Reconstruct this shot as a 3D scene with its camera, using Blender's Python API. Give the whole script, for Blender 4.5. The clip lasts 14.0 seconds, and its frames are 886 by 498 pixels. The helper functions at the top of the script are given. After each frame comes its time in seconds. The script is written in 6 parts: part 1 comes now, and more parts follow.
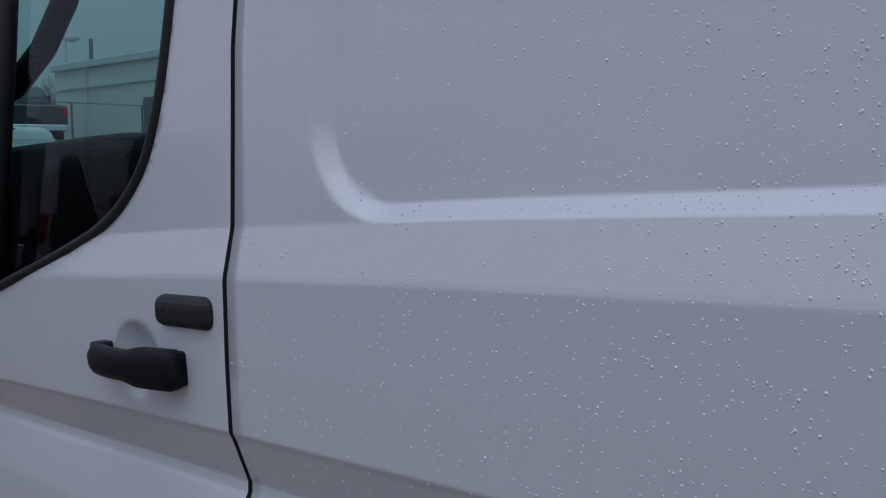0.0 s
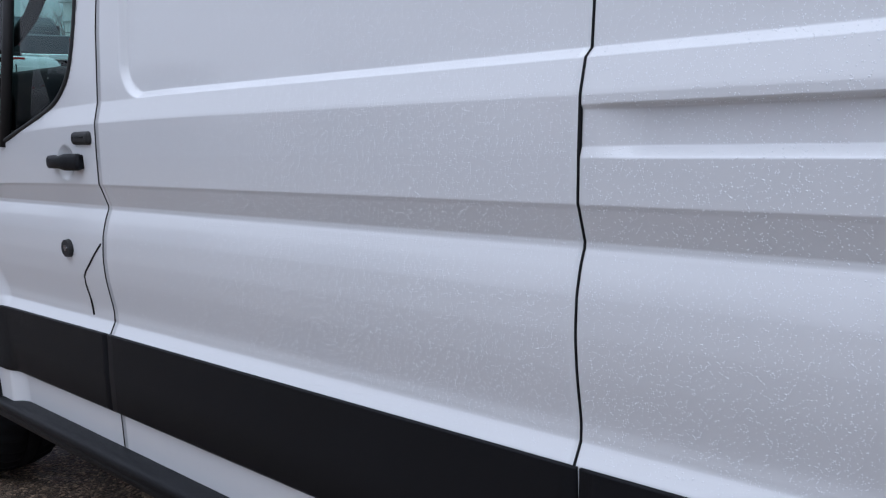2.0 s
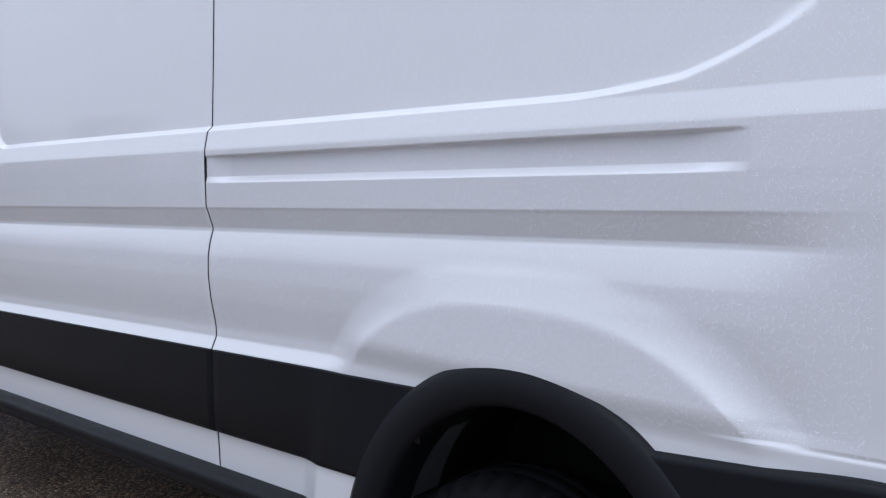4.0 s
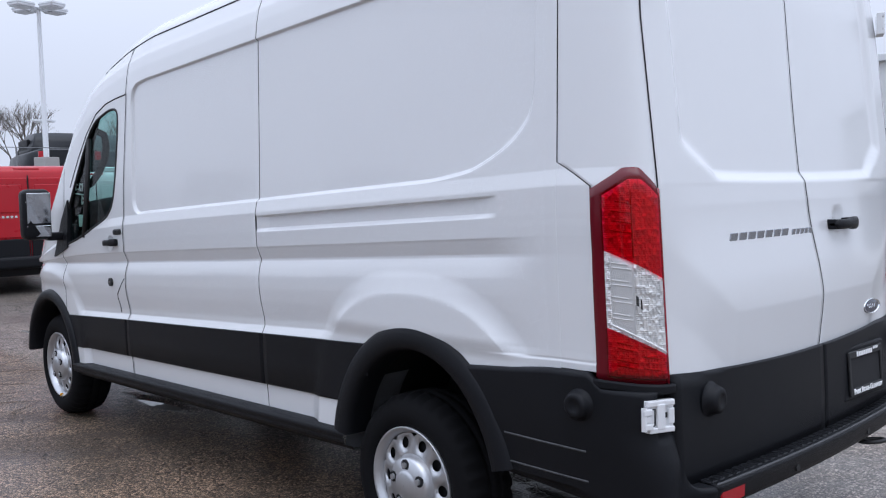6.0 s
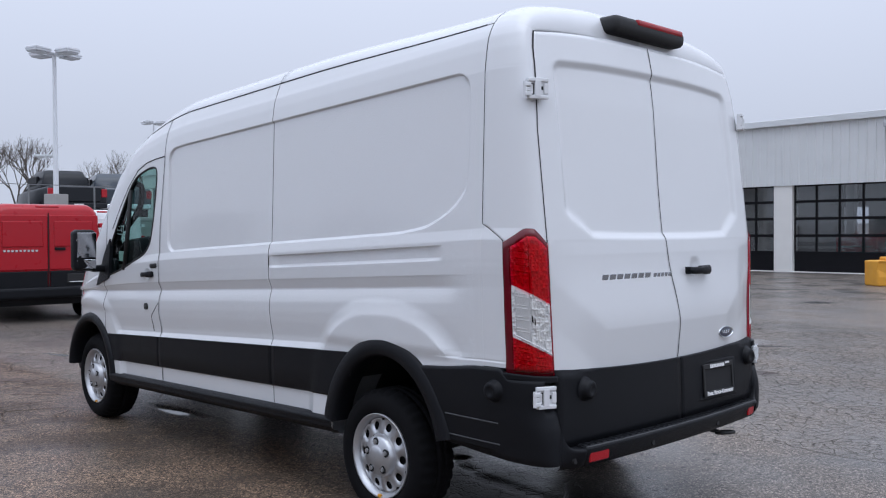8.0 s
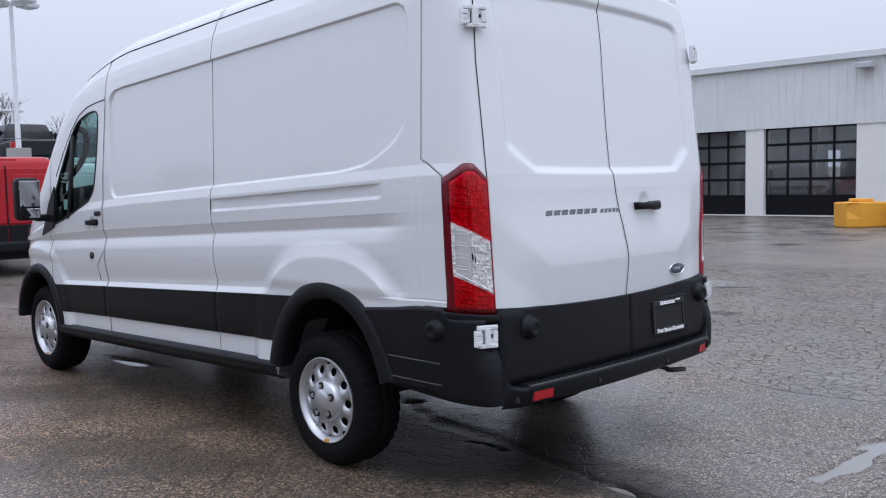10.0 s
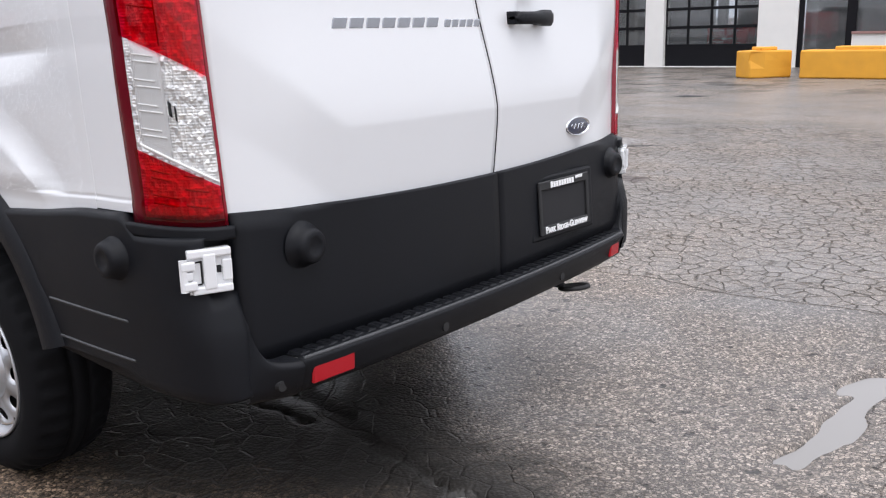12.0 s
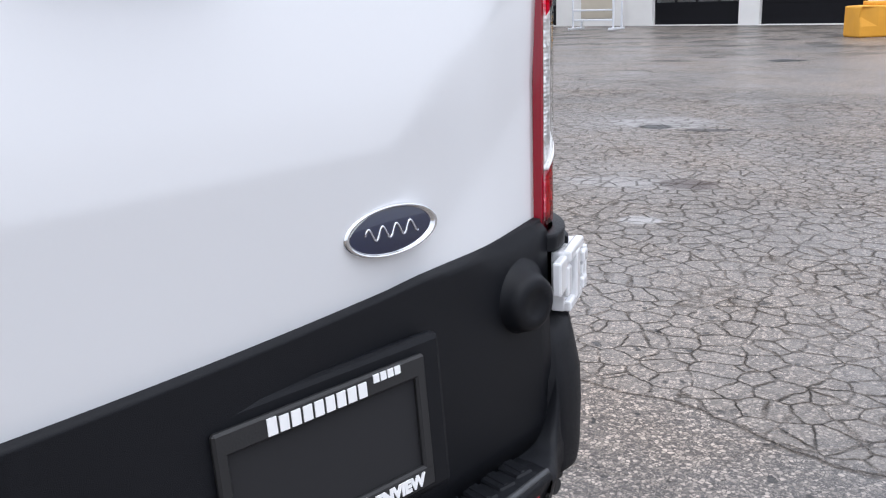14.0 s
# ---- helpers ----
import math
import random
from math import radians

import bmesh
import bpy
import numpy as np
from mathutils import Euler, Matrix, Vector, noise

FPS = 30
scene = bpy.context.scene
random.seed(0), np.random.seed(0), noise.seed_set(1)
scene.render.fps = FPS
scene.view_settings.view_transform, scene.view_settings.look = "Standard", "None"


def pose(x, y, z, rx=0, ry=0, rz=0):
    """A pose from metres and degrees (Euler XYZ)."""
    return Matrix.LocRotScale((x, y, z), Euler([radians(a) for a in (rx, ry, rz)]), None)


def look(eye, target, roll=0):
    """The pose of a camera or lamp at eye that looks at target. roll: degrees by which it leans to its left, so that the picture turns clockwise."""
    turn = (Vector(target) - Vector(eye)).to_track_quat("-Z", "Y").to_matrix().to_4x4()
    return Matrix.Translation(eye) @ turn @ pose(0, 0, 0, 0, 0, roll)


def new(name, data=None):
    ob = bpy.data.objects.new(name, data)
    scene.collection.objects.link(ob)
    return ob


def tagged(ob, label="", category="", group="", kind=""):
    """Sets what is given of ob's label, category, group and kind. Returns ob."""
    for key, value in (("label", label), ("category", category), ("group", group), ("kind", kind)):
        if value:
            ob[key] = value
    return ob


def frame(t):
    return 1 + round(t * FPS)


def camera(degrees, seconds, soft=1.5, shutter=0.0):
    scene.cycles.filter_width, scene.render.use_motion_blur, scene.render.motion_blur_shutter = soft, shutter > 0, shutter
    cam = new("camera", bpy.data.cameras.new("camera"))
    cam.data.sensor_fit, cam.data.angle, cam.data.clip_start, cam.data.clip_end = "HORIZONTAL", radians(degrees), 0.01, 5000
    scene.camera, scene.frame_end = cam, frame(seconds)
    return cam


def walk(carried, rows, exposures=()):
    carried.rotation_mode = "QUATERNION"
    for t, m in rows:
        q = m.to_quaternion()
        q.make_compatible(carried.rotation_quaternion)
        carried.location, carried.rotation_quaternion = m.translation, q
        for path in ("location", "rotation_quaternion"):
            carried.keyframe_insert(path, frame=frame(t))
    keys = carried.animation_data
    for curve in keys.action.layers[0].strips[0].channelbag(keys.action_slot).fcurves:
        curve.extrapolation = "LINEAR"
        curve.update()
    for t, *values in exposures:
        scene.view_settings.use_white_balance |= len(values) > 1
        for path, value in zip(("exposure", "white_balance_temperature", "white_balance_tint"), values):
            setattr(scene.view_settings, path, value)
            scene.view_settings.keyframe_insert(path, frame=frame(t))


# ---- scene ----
cam = camera(53.1, 14.0, 1.15)
PATH = [
    (0, (3.022, -0.508, 1.457), (1.702, 0.981, 1.262), -0.4),
    (0.5, (3.405, -0.678, 1.445), (2.104, 0.822, 1.209), -0.9),
    (1, (3.81, -0.793, 1.44), (2.484, 0.685, 1.196), -0.9),
    (1.5, (4.153, -0.95, 1.441), (2.829, 0.519, 1.146), -0.4),
    (2, (4.474, -1.082, 1.415), (3.144, 0.373, 1.073), 0.1),
    (2.5, (4.833, -1.194, 1.43), (3.518, 0.269, 1.071), -0.4),
    (3, (5.154, -1.338, 1.435), (3.862, 0.162, 1.156), 0.1),
    (3.5, (5.491, -1.455, 1.435), (4.239, 0.086, 1.196), 0.7),
    (3.7, (5.634, -1.464, 1.428), (4.379, 0.076, 1.195), 0.8),
    (5.8, (7.213, -2.08, 1.508), (5.76, -0.715, 1.352), -1.8),
    (6, (7.355, -2.206, 1.496), (5.904, -0.836, 1.365), -1.5),
    (6.5, (7.684, -2.411, 1.534), (6.241, -1.029, 1.458), -0.4),
    (7, (8.003, -2.613, 1.56), (6.561, -1.228, 1.511), -0.5),
    (7.2, (8.084, -2.702, 1.521), (6.642, -1.316, 1.488), -0.1),
    (9.3, (8.69, -3.114, 1.569), (7.253, -1.725, 1.503), -1.5),
    (9.5, (8.629, -3.07, 1.541), (7.205, -1.667, 1.467), -1.9),
    (10, (8.429, -2.755, 1.47), (7.022, -1.342, 1.321), -1.2),
    (10.5, (8.189, -2.426, 1.328), (6.81, -1.008, 1.029), -0.5),
    (11, (7.896, -2.006, 1.298), (6.603, -0.526, 0.924), -1.9),
    (11.5, (7.661, -1.499, 1.296), (6.405, 0.003, 0.886), -2.2),
    (12, (7.437, -1.074, 1.286), (6.225, 0.447, 0.817), -1.4),
    (12.5, (7.277, -0.554, 1.261), (6.061, 0.951, 0.755), -2.2),
    (13, (7.054, -0.053, 1.264), (5.809, 1.416, 0.725), -2.3),
    (13.6, (6.812, 0.526, 1.242), (5.533, 1.965, 0.697), -2.6),
    (14, (6.688, 0.888, 1.244), (5.34, 2.261, 0.697), -2.2),
]
EXPOSURES = [(0, -1.2, 5600, 10), (0.5, -0.7, 5650, 9), (1, -0.66, 5680, 9), (1.5, -0.45, 5750, 9), (3, -0.16, 5850, 9), (5.8, -0.1, 5850, 9), (6.1, -0.17, 5880, 9), (6.5, -0.4, 5880, 9),
             (9.5, -0.34, 5880, 9), (10.1, -0.16, 5880, 9), (10.5, 0.27, 6100, 8), (11, 0.31, 6420, 9), (12, 0.34, 6550, 9.5), (13.3, 0.39, 6500, 9), (14, 0.28, 6200, 8.5)]
walk(cam, [(t, look(eye, aim, roll)) for t, eye, aim, roll in PATH], EXPOSURES)

scene.view_settings.exposure = 0.0

# ---- sky and sun ----
world = bpy.data.worlds.new("sky")
scene.world = world
world.use_nodes = True
wn, wl = world.node_tree.nodes, world.node_tree.links
sky = wn.new("ShaderNodeTexSky")
sky.sky_type, sky.sun_disc = "NISHITA", False
sky.sun_elevation, sky.sun_rotation = radians(69), radians(113)
sky.air_density, sky.dust_density, sky.ozone_density = 1.0, 4.0, 2.0
grey = wn.new("ShaderNodeMixRGB")
grey.inputs["Fac"].default_value = 0.97
grey.inputs["Color2"].default_value = (7.7, 7.85, 8.75, 1)
wl.new(sky.outputs["Color"], grey.inputs["Color1"])
# cloud cover: about twice as bright overhead as at the horizon, softly mottled
wco, wsep, wup, wmix = wn.new("ShaderNodeTexCoord"), wn.new("ShaderNodeSeparateXYZ"), wn.new("ShaderNodeMapRange"), wn.new("ShaderNodeMixRGB")
wmix.blend_type, wmix.inputs["Fac"].default_value = "MULTIPLY", 1
wup.inputs["From Min"].default_value, wup.inputs["From Max"].default_value = 0.1, 1.0
wup.inputs["To Min"].default_value, wup.inputs["To Max"].default_value = 1.03, 2.4
wl.new(wco.outputs["Generated"], wsep.inputs[0])
wl.new(wsep.outputs["Z"], wup.inputs["Value"])
wl.new(grey.outputs["Color"], wmix.inputs["Color1"])
wl.new(wup.outputs["Result"], wmix.inputs["Color2"])
bg = wn["Background"]
bg.inputs["Strength"].default_value = 0.1
wl.new(wmix.outputs["Color"], bg.inputs["Color"])
sun = new("sun", bpy.data.lights.new("sun", "SUN"))
sun.data.energy, sun.data.angle, sun.data.color = 0.9, radians(50), (1.0, 0.97, 0.93)
sun.matrix_world = look((14, -6, 40), (0, 0, 0))

# ---- materials ----
def nodes_of(name):
    m = bpy.data.materials.new(name)
    m.use_nodes = True
    return m, m.node_tree.nodes, m.node_tree.links, m.node_tree.nodes["Principled BSDF"]


def paint(name, colour, rough=0.5, metal=0.0, vary=0.08, scale=6.0, bump=0.0, bump_scale=200.0, coat=0.0, spec=0.5):
    """A surface with large soft variation, fine grain in the gloss and, if asked, fine relief."""
    m, n, l, b = nodes_of(name)
    co = n.new("ShaderNodeTexCoord")
    big, fine = n.new("ShaderNodeTexNoise"), n.new("ShaderNodeTexNoise")
    big.inputs["Scale"].default_value, fine.inputs["Scale"].default_value = scale, bump_scale
    big.inputs["Detail"].default_value, fine.inputs["Detail"].default_value = 5, 3
    ramp = n.new("ShaderNodeMixRGB")
    ramp.inputs["Color1"].default_value = (*[c * (1 - vary) for c in colour], 1)
    ramp.inputs["Color2"].default_value = (*[min(1, c * (1 + vary)) for c in colour], 1)
    rr = n.new("ShaderNodeMapRange")
    rr.inputs["To Min"].default_value, rr.inputs["To Max"].default_value = max(0.02, rough - 0.08), min(1, rough + 0.08)
    for t in (big, fine):
        l.new(co.outputs["Object"], t.inputs["Vector"])
    l.new(big.outputs["Fac"], ramp.inputs["Fac"])
    l.new(ramp.outputs["Color"], b.inputs["Base Color"])
    l.new(big.outputs["Fac"], rr.inputs["Value"])
    l.new(rr.outputs["Result"], b.inputs["Roughness"])
    b.inputs["Metallic"].default_value = metal
    b.inputs["Coat Weight"].default_value = coat
    b.inputs["Coat Roughness"].default_value = 0.04
    b.inputs["Specular IOR Level"].default_value = spec
    if bump:
        bp = n.new("ShaderNodeBump")
        bp.inputs["Strength"].default_value, bp.inputs["Distance"].default_value = bump, 0.002
        l.new(fine.outputs["Fac"], bp.inputs["Height"])
        l.new(bp.outputs["Normal"], b.inputs["Normal"])
    return m


def glass(name, colour=(0.9, 0.97, 0.95), rough=0.02, ior=1.45):
    m, n, l, b = nodes_of(name)
    b.inputs["Base Color"].default_value = (*colour, 1)
    b.inputs["Roughness"].default_value = rough
    b.inputs["IOR"].default_value = ior
    b.inputs["Transmission Weight"].default_value = 1
    return m


def thin_glass(name, tint=(0.75, 0.86, 0.84), mirror=0.05, dust=0.0, ripple=0.0):
    """A thin pane: tinted see-through with a mirror share that grows at a slant, perhaps with a dusty film or moulded ripples."""
    m, n, l, b = nodes_of(name)
    tr, gl, mix, lw = n.new("ShaderNodeBsdfTransparent"), n.new("ShaderNodeBsdfGlossy"), n.new("ShaderNodeMixShader"), n.new("ShaderNodeLayerWeight")
    tr.inputs["Color"].default_value = (*tint, 1)
    gl.inputs["Roughness"].default_value = 0.02
    lw.inputs["Blend"].default_value = 0.5
    pw, sc = n.new("ShaderNodeMath"), n.new("ShaderNodeMath")
    pw.operation, sc.operation = "POWER", "MULTIPLY_ADD"
    pw.inputs[1].default_value = 5
    sc.inputs[1].default_value, sc.inputs[2].default_value = 0.75 * (1 - mirror), mirror
    l.new(lw.outputs["Facing"], pw.inputs[0])
    l.new(pw.outputs[0], sc.inputs[0])
    l.new(sc.outputs[0], mix.inputs["Fac"])
    l.new(tr.outputs["BSDF"], mix.inputs[1])
    l.new(gl.outputs["BSDF"], mix.inputs[2])
    last = mix
    co = n.new("ShaderNodeTexCoord")
    if dust:
        df, mx, no, rr = n.new("ShaderNodeBsdfDiffuse"), n.new("ShaderNodeMixShader"), n.new("ShaderNodeTexNoise"), n.new("ShaderNodeMapRange")
        df.inputs["Color"].default_value = (0.42, 0.43, 0.43, 1)
        no.inputs["Scale"].default_value, no.inputs["Detail"].default_value = 1.6, 6
        rr.inputs["From Min"].default_value, rr.inputs["From Max"].default_value = 0.3, 0.7
        rr.inputs["To Min"].default_value, rr.inputs["To Max"].default_value = dust * 0.5, dust * 1.4
        l.new(co.outputs["Object"], no.inputs["Vector"])
        l.new(no.outputs["Fac"], rr.inputs["Value"])
        l.new(rr.outputs["Result"], mx.inputs["Fac"])
        l.new(last.outputs["Shader"], mx.inputs[1])
        l.new(df.outputs["BSDF"], mx.inputs[2])
        last = mx
    if ripple:
        w, bp = n.new("ShaderNodeTexWave"), n.new("ShaderNodeBump")
        w.wave_type, w.bands_direction = "BANDS", "Z"
        w.inputs["Scale"].default_value, w.inputs["Distortion"].default_value = ripple, 0.8
        bp.inputs["Strength"].default_value, bp.inputs["Distance"].default_value = 0.03, 0.002
        l.new(co.outputs["Object"], w.inputs["Vector"])
        l.new(w.outputs["Fac"], bp.inputs["Height"])
        l.new(bp.outputs["Normal"], gl.inputs["Normal"])
    l.new(last.outputs["Shader"], n["Material Output"].inputs["Surface"])
    return m


def reflector(name):
    """Bright moulded reflector behind a lamp lens: stepped facets, fine ribs and darker pockets."""
    m, n, l, b = nodes_of(name)
    co, sw = n.new("ShaderNodeTexCoord"), n.new("ShaderNodeVectorMath")
    sw.operation = "MULTIPLY"
    sw.inputs[1].default_value = (60, 60, 40)
    l.new(co.outputs["Object"], sw.inputs[0])
    cell, rib, no = n.new("ShaderNodeTexVoronoi"), n.new("ShaderNodeTexWave"), n.new("ShaderNodeTexNoise")
    cell.distance = "CHEBYCHEV"
    cell.inputs["Scale"].default_value = 1.3
    cell.inputs["Randomness"].default_value = 0.7
    rib.wave_type, rib.bands_direction = "BANDS", "Z"
    rib.inputs["Scale"].default_value, rib.inputs["Distortion"].default_value = 48, 0.5
    no.inputs["Scale"].default_value = 30
    l.new(sw.outputs[0], cell.inputs["Vector"])
    l.new(co.outputs["Object"], rib.inputs["Vector"])
    l.new(co.outputs["Object"], no.inputs["Vector"])
    bw, ramp = n.new("ShaderNodeRGBToBW"), n.new("ShaderNodeMapRange")
    l.new(cell.outputs["Color"], bw.inputs[0])
    ramp.inputs["From Min"].default_value, ramp.inputs["From Max"].default_value = 0.25, 0.7
    ramp.inputs["To Min"].default_value, ramp.inputs["To Max"].default_value = 0.0, 1.0
    l.new(bw.outputs[0], ramp.inputs["Value"])
    mixc = n.new("ShaderNodeMixRGB")
    mixc.inputs["Color1"].default_value, mixc.inputs["Color2"].default_value = (0.66, 0.66, 0.67, 1), (0.92, 0.92, 0.92, 1)
    l.new(ramp.outputs["Result"], mixc.inputs["Fac"])
    l.new(mixc.outputs["Color"], b.inputs["Base Color"])
    h = n.new("ShaderNodeMath")
    h.operation = "MULTIPLY_ADD"
    h.inputs[1].default_value = 14.0
    l.new(cell.outputs["Distance"], h.inputs[0])
    l.new(rib.outputs["Fac"], h.inputs[2])
    bp = n.new("ShaderNodeBump")
    bp.inputs["Strength"].default_value, bp.inputs["Distance"].default_value = 0.35, 0.003
    l.new(h.outputs[0], bp.inputs["Height"])
    l.new(bp.outputs["Normal"], b.inputs["Normal"])
    b.inputs["Metallic"].default_value, b.inputs["Roughness"].default_value = 0.45, 0.3
    return m


def lens_plastic(name, colour, rough=0.08, rib=90.0):
    """Moulded lamp plastic with fine ribs behind a clear skin."""
    m, n, l, b = nodes_of(name)
    co, w = n.new("ShaderNodeTexCoord"), n.new("ShaderNodeTexWave")
    w.wave_type, w.bands_direction = "BANDS", "Z"
    w.inputs["Scale"].default_value, w.inputs["Distortion"].default_value = rib * 0.14, 0.6
    no = n.new("ShaderNodeTexNoise")
    no.inputs["Scale"].default_value = 18
    mixc = n.new("ShaderNodeMixRGB")
    mixc.inputs["Color1"].default_value = (*[c * 0.55 for c in colour], 1)
    mixc.inputs["Color2"].default_value = (*[min(1, c * 1.25) for c in colour], 1)
    bp = n.new("ShaderNodeBump")
    bp.inputs["Strength"].default_value, bp.inputs["Distance"].default_value = 0.2, 0.002
    l.new(co.outputs["Object"], w.inputs["Vector"])
    l.new(co.outputs["Object"], no.inputs["Vector"])
    l.new(no.outputs["Fac"], mixc.inputs["Fac"])
    l.new(mixc.outputs["Color"], b.inputs["Base Color"])
    l.new(w.outputs["Fac"], bp.inputs["Height"])
    l.new(bp.outputs["Normal"], b.inputs["Normal"])
    b.inputs["Roughness"].default_value = 0.35
    b.inputs["Specular IOR Level"].default_value = 0.2
    b.inputs["Coat Weight"].default_value = 0.6
    b.inputs["Coat Roughness"].default_value = 0.03
    return m


def asphalt():
    """Old wet asphalt: stone grains, alligator cracks by area, damp and drier patches."""
    m, n, l, b = nodes_of("asphalt")
    geo = n.new("ShaderNodeNewGeometry")
    pos = geo.outputs["Position"]

    def noise_tex(scale, detail=4, rough=0.6):
        t = n.new("ShaderNodeTexNoise")
        t.inputs["Scale"].default_value, t.inputs["Detail"].default_value, t.inputs["Roughness"].default_value = scale, detail, rough
        l.new(pos, t.inputs["Vector"])
        return t.outputs["Fac"]

    def ranged(v, a, c, lo=0.0, hi=1.0):
        r = n.new("ShaderNodeMapRange")
        r.inputs["From Min"].default_value, r.inputs["From Max"].default_value = a, c
        r.inputs["To Min"].default_value, r.inputs["To Max"].default_value = lo, hi
        l.new(v, r.inputs["Value"])
        return r.outputs["Result"]

    def op(kind, u, v):
        k = n.new("ShaderNodeMath")
        k.operation = kind
        for i, s in ((0, u), (1, v)):
            if isinstance(s, (int, float)):
                k.inputs[i].default_value = s
            else:
                l.new(s, k.inputs[i])
        return k.outputs[0]

    def mixed(f, u, v):
        k = n.new("ShaderNodeMixRGB")
        if isinstance(f, float):
            k.inputs["Fac"].default_value = f
        else:
            l.new(f, k.inputs["Fac"])
        for i, s in (("Color1", u), ("Color2", v)):
            if isinstance(s, tuple):
                k.inputs[i].default_value = (*s, 1)
            else:
                l.new(s, k.inputs[i])
        return k.outputs["Color"]

    def cracks(scale, warp, width):
        wob = n.new("ShaderNodeTexNoise")
        wob.inputs["Scale"].default_value, wob.inputs["Detail"].default_value = scale * 1.3, 4
        l.new(pos, wob.inputs["Vector"])
        sub = n.new("ShaderNodeVectorMath")
        sub.operation = "MULTIPLY_ADD"
        sub.inputs[1].default_value = (warp, warp, 0)
        l.new(wob.outputs["Color"], sub.inputs[0])
        l.new(pos, sub.inputs[2])
        v = n.new("ShaderNodeTexVoronoi")
        v.feature = "DISTANCE_TO_EDGE"
        v.inputs["Scale"].default_value = scale
        l.new(sub.outputs[0], v.inputs["Vector"])
        return op("SUBTRACT", 1.0, op("MINIMUM", op("DIVIDE", v.outputs["Distance"], width), 1.0))

    sep = n.new("ShaderNodeSeparateXYZ")
    l.new(pos, sep.inputs[0])
    px, py = sep.outputs["X"], sep.outputs["Y"]
    patch, mid = noise_tex(0.35, 4), noise_tex(1.6, 5, 0.65)
    wander = op("ADD", op("MULTIPLY", op("SUBTRACT", patch, 0.5), 0.5), op("MULTIPLY", op("SUBTRACT", mid, 0.5), 0.25))
    # the crazed slab starts at a seam some metres off the van's side, and stops short of the building
    seam = op("ADD", op("ADD", py, wander), -3.15)
    far = ranged(seam, -0.01, 0.05)
    edge = ranged(op("ADD", px, op("MULTIPLY", wander, 3.5)), 6.6, 6.85)
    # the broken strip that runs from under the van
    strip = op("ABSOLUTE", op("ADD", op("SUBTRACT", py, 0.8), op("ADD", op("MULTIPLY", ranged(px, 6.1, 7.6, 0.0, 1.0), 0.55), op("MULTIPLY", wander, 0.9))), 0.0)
    # widened under the tail: the van's shade goes into these dark colours too
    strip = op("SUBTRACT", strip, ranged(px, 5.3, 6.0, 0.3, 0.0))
    broken = op("MULTIPLY", ranged(op("ADD", strip, op("MULTIPLY", op("SUBTRACT", noise_tex(5.0, 5, 0.7), 0.5), 0.5)), 0.18, 0.38, 1.0, 0.0), ranged(px, 3.6, 4.6))
    worn = op("MAXIMUM", op("MAXIMUM", far, edge), op("MULTIPLY", broken, 0.5))
    tame = ranged(op("ADD", py, op("MULTIPLY", wander, 3.0)), 11.0, 12.2, 1.0, 0.12)
    worn = op("MULTIPLY", worn, tame)
    net = op("MULTIPLY", cracks(8.6, 0.05, ranged(py, 3.0, 9.0, 0.042, 0.13)), ranged(noise_tex(1.3, 4), 0.32, 0.5, 0.5, 1.0))
    net = op("MULTIPLY", net, ranged(noise_tex(9.0, 4), 0.36, 0.56, 0.4, 1.0))
    fine = op("MULTIPLY", net, worn)
    # a wider-cracked band across the middle of the lot
    yard = op("MULTIPLY", cracks(3.4, 0.1, 0.05), ranged(noise_tex(0.7, 4), 0.36, 0.5))
    yard = op("MULTIPLY", yard, op("MULTIPLY", ranged(op("ADD", py, wander), 8.9, 9.7), ranged(op("ADD", py, wander), 10.8, 11.6, 1.0, 0.0)))
    fore = op("MULTIPLY", ranged(op("ADD", px, wander), 0.4, 1.6, 0.95, 0.0), ranged(noise_tex(0.55, 3), 0.38, 0.5, 0.35, 1.0))
    fine = op("MAXIMUM", op("MAXIMUM", fine, yard), op("MULTIPLY", op("MAXIMUM", cracks(1.5, 0.3, 0.03), op("MULTIPLY", cracks(4.2, 0.12, 0.045), 0.6)), fore))
    # thin crazing on the older asphalt beside the van's tail
    craze = op("MULTIPLY", op("MULTIPLY", cracks(3.6, 0.14, 0.035), ranged(noise_tex(1.1, 4), 0.4, 0.55, 0.0, 0.75)), op("MULTIPLY", ranged(py, 0.3, 0.6, 1.0, 0.0), ranged(px, 4.6, 5.6)))
    fine = op("MAXIMUM", fine, craze)
    lone = op("MULTIPLY", cracks(0.8, 0.5, 0.008), ranged(noise_tex(0.6, 2), 0.46, 0.56, 0.0, 0.4))
    joint = op("MULTIPLY", ranged(op("ABSOLUTE", seam, 0.0), 0.0, 0.012, 1.0, 0.0), 0.8)
    crack = op("MAXIMUM", op("MAXIMUM", fine, lone), joint)

    # stones in tar, at two sizes
    def stones(scale):
        v, e = n.new("ShaderNodeTexVoronoi"), n.new("ShaderNodeTexVoronoi")
        e.feature = "DISTANCE_TO_EDGE"
        w = n.new("ShaderNodeRGBToBW")
        for t in (v, e):
            t.inputs["Scale"].default_value = scale
            l.new(pos, t.inputs["Vector"])
        l.new(v.outputs["Color"], w.inputs[0])
        return op("MULTIPLY", ranged(w.outputs[0], 0.38, 0.72), ranged(e.outputs["Distance"], 0.03, 0.16)), v.outputs["Distance"]

    big, relief = stones(78)
    small, _ = stones(210)
    pebble = op("MAXIMUM", big, op("MULTIPLY", small, 0.6))
    clump = noise_tex(34, 4, 0.7)
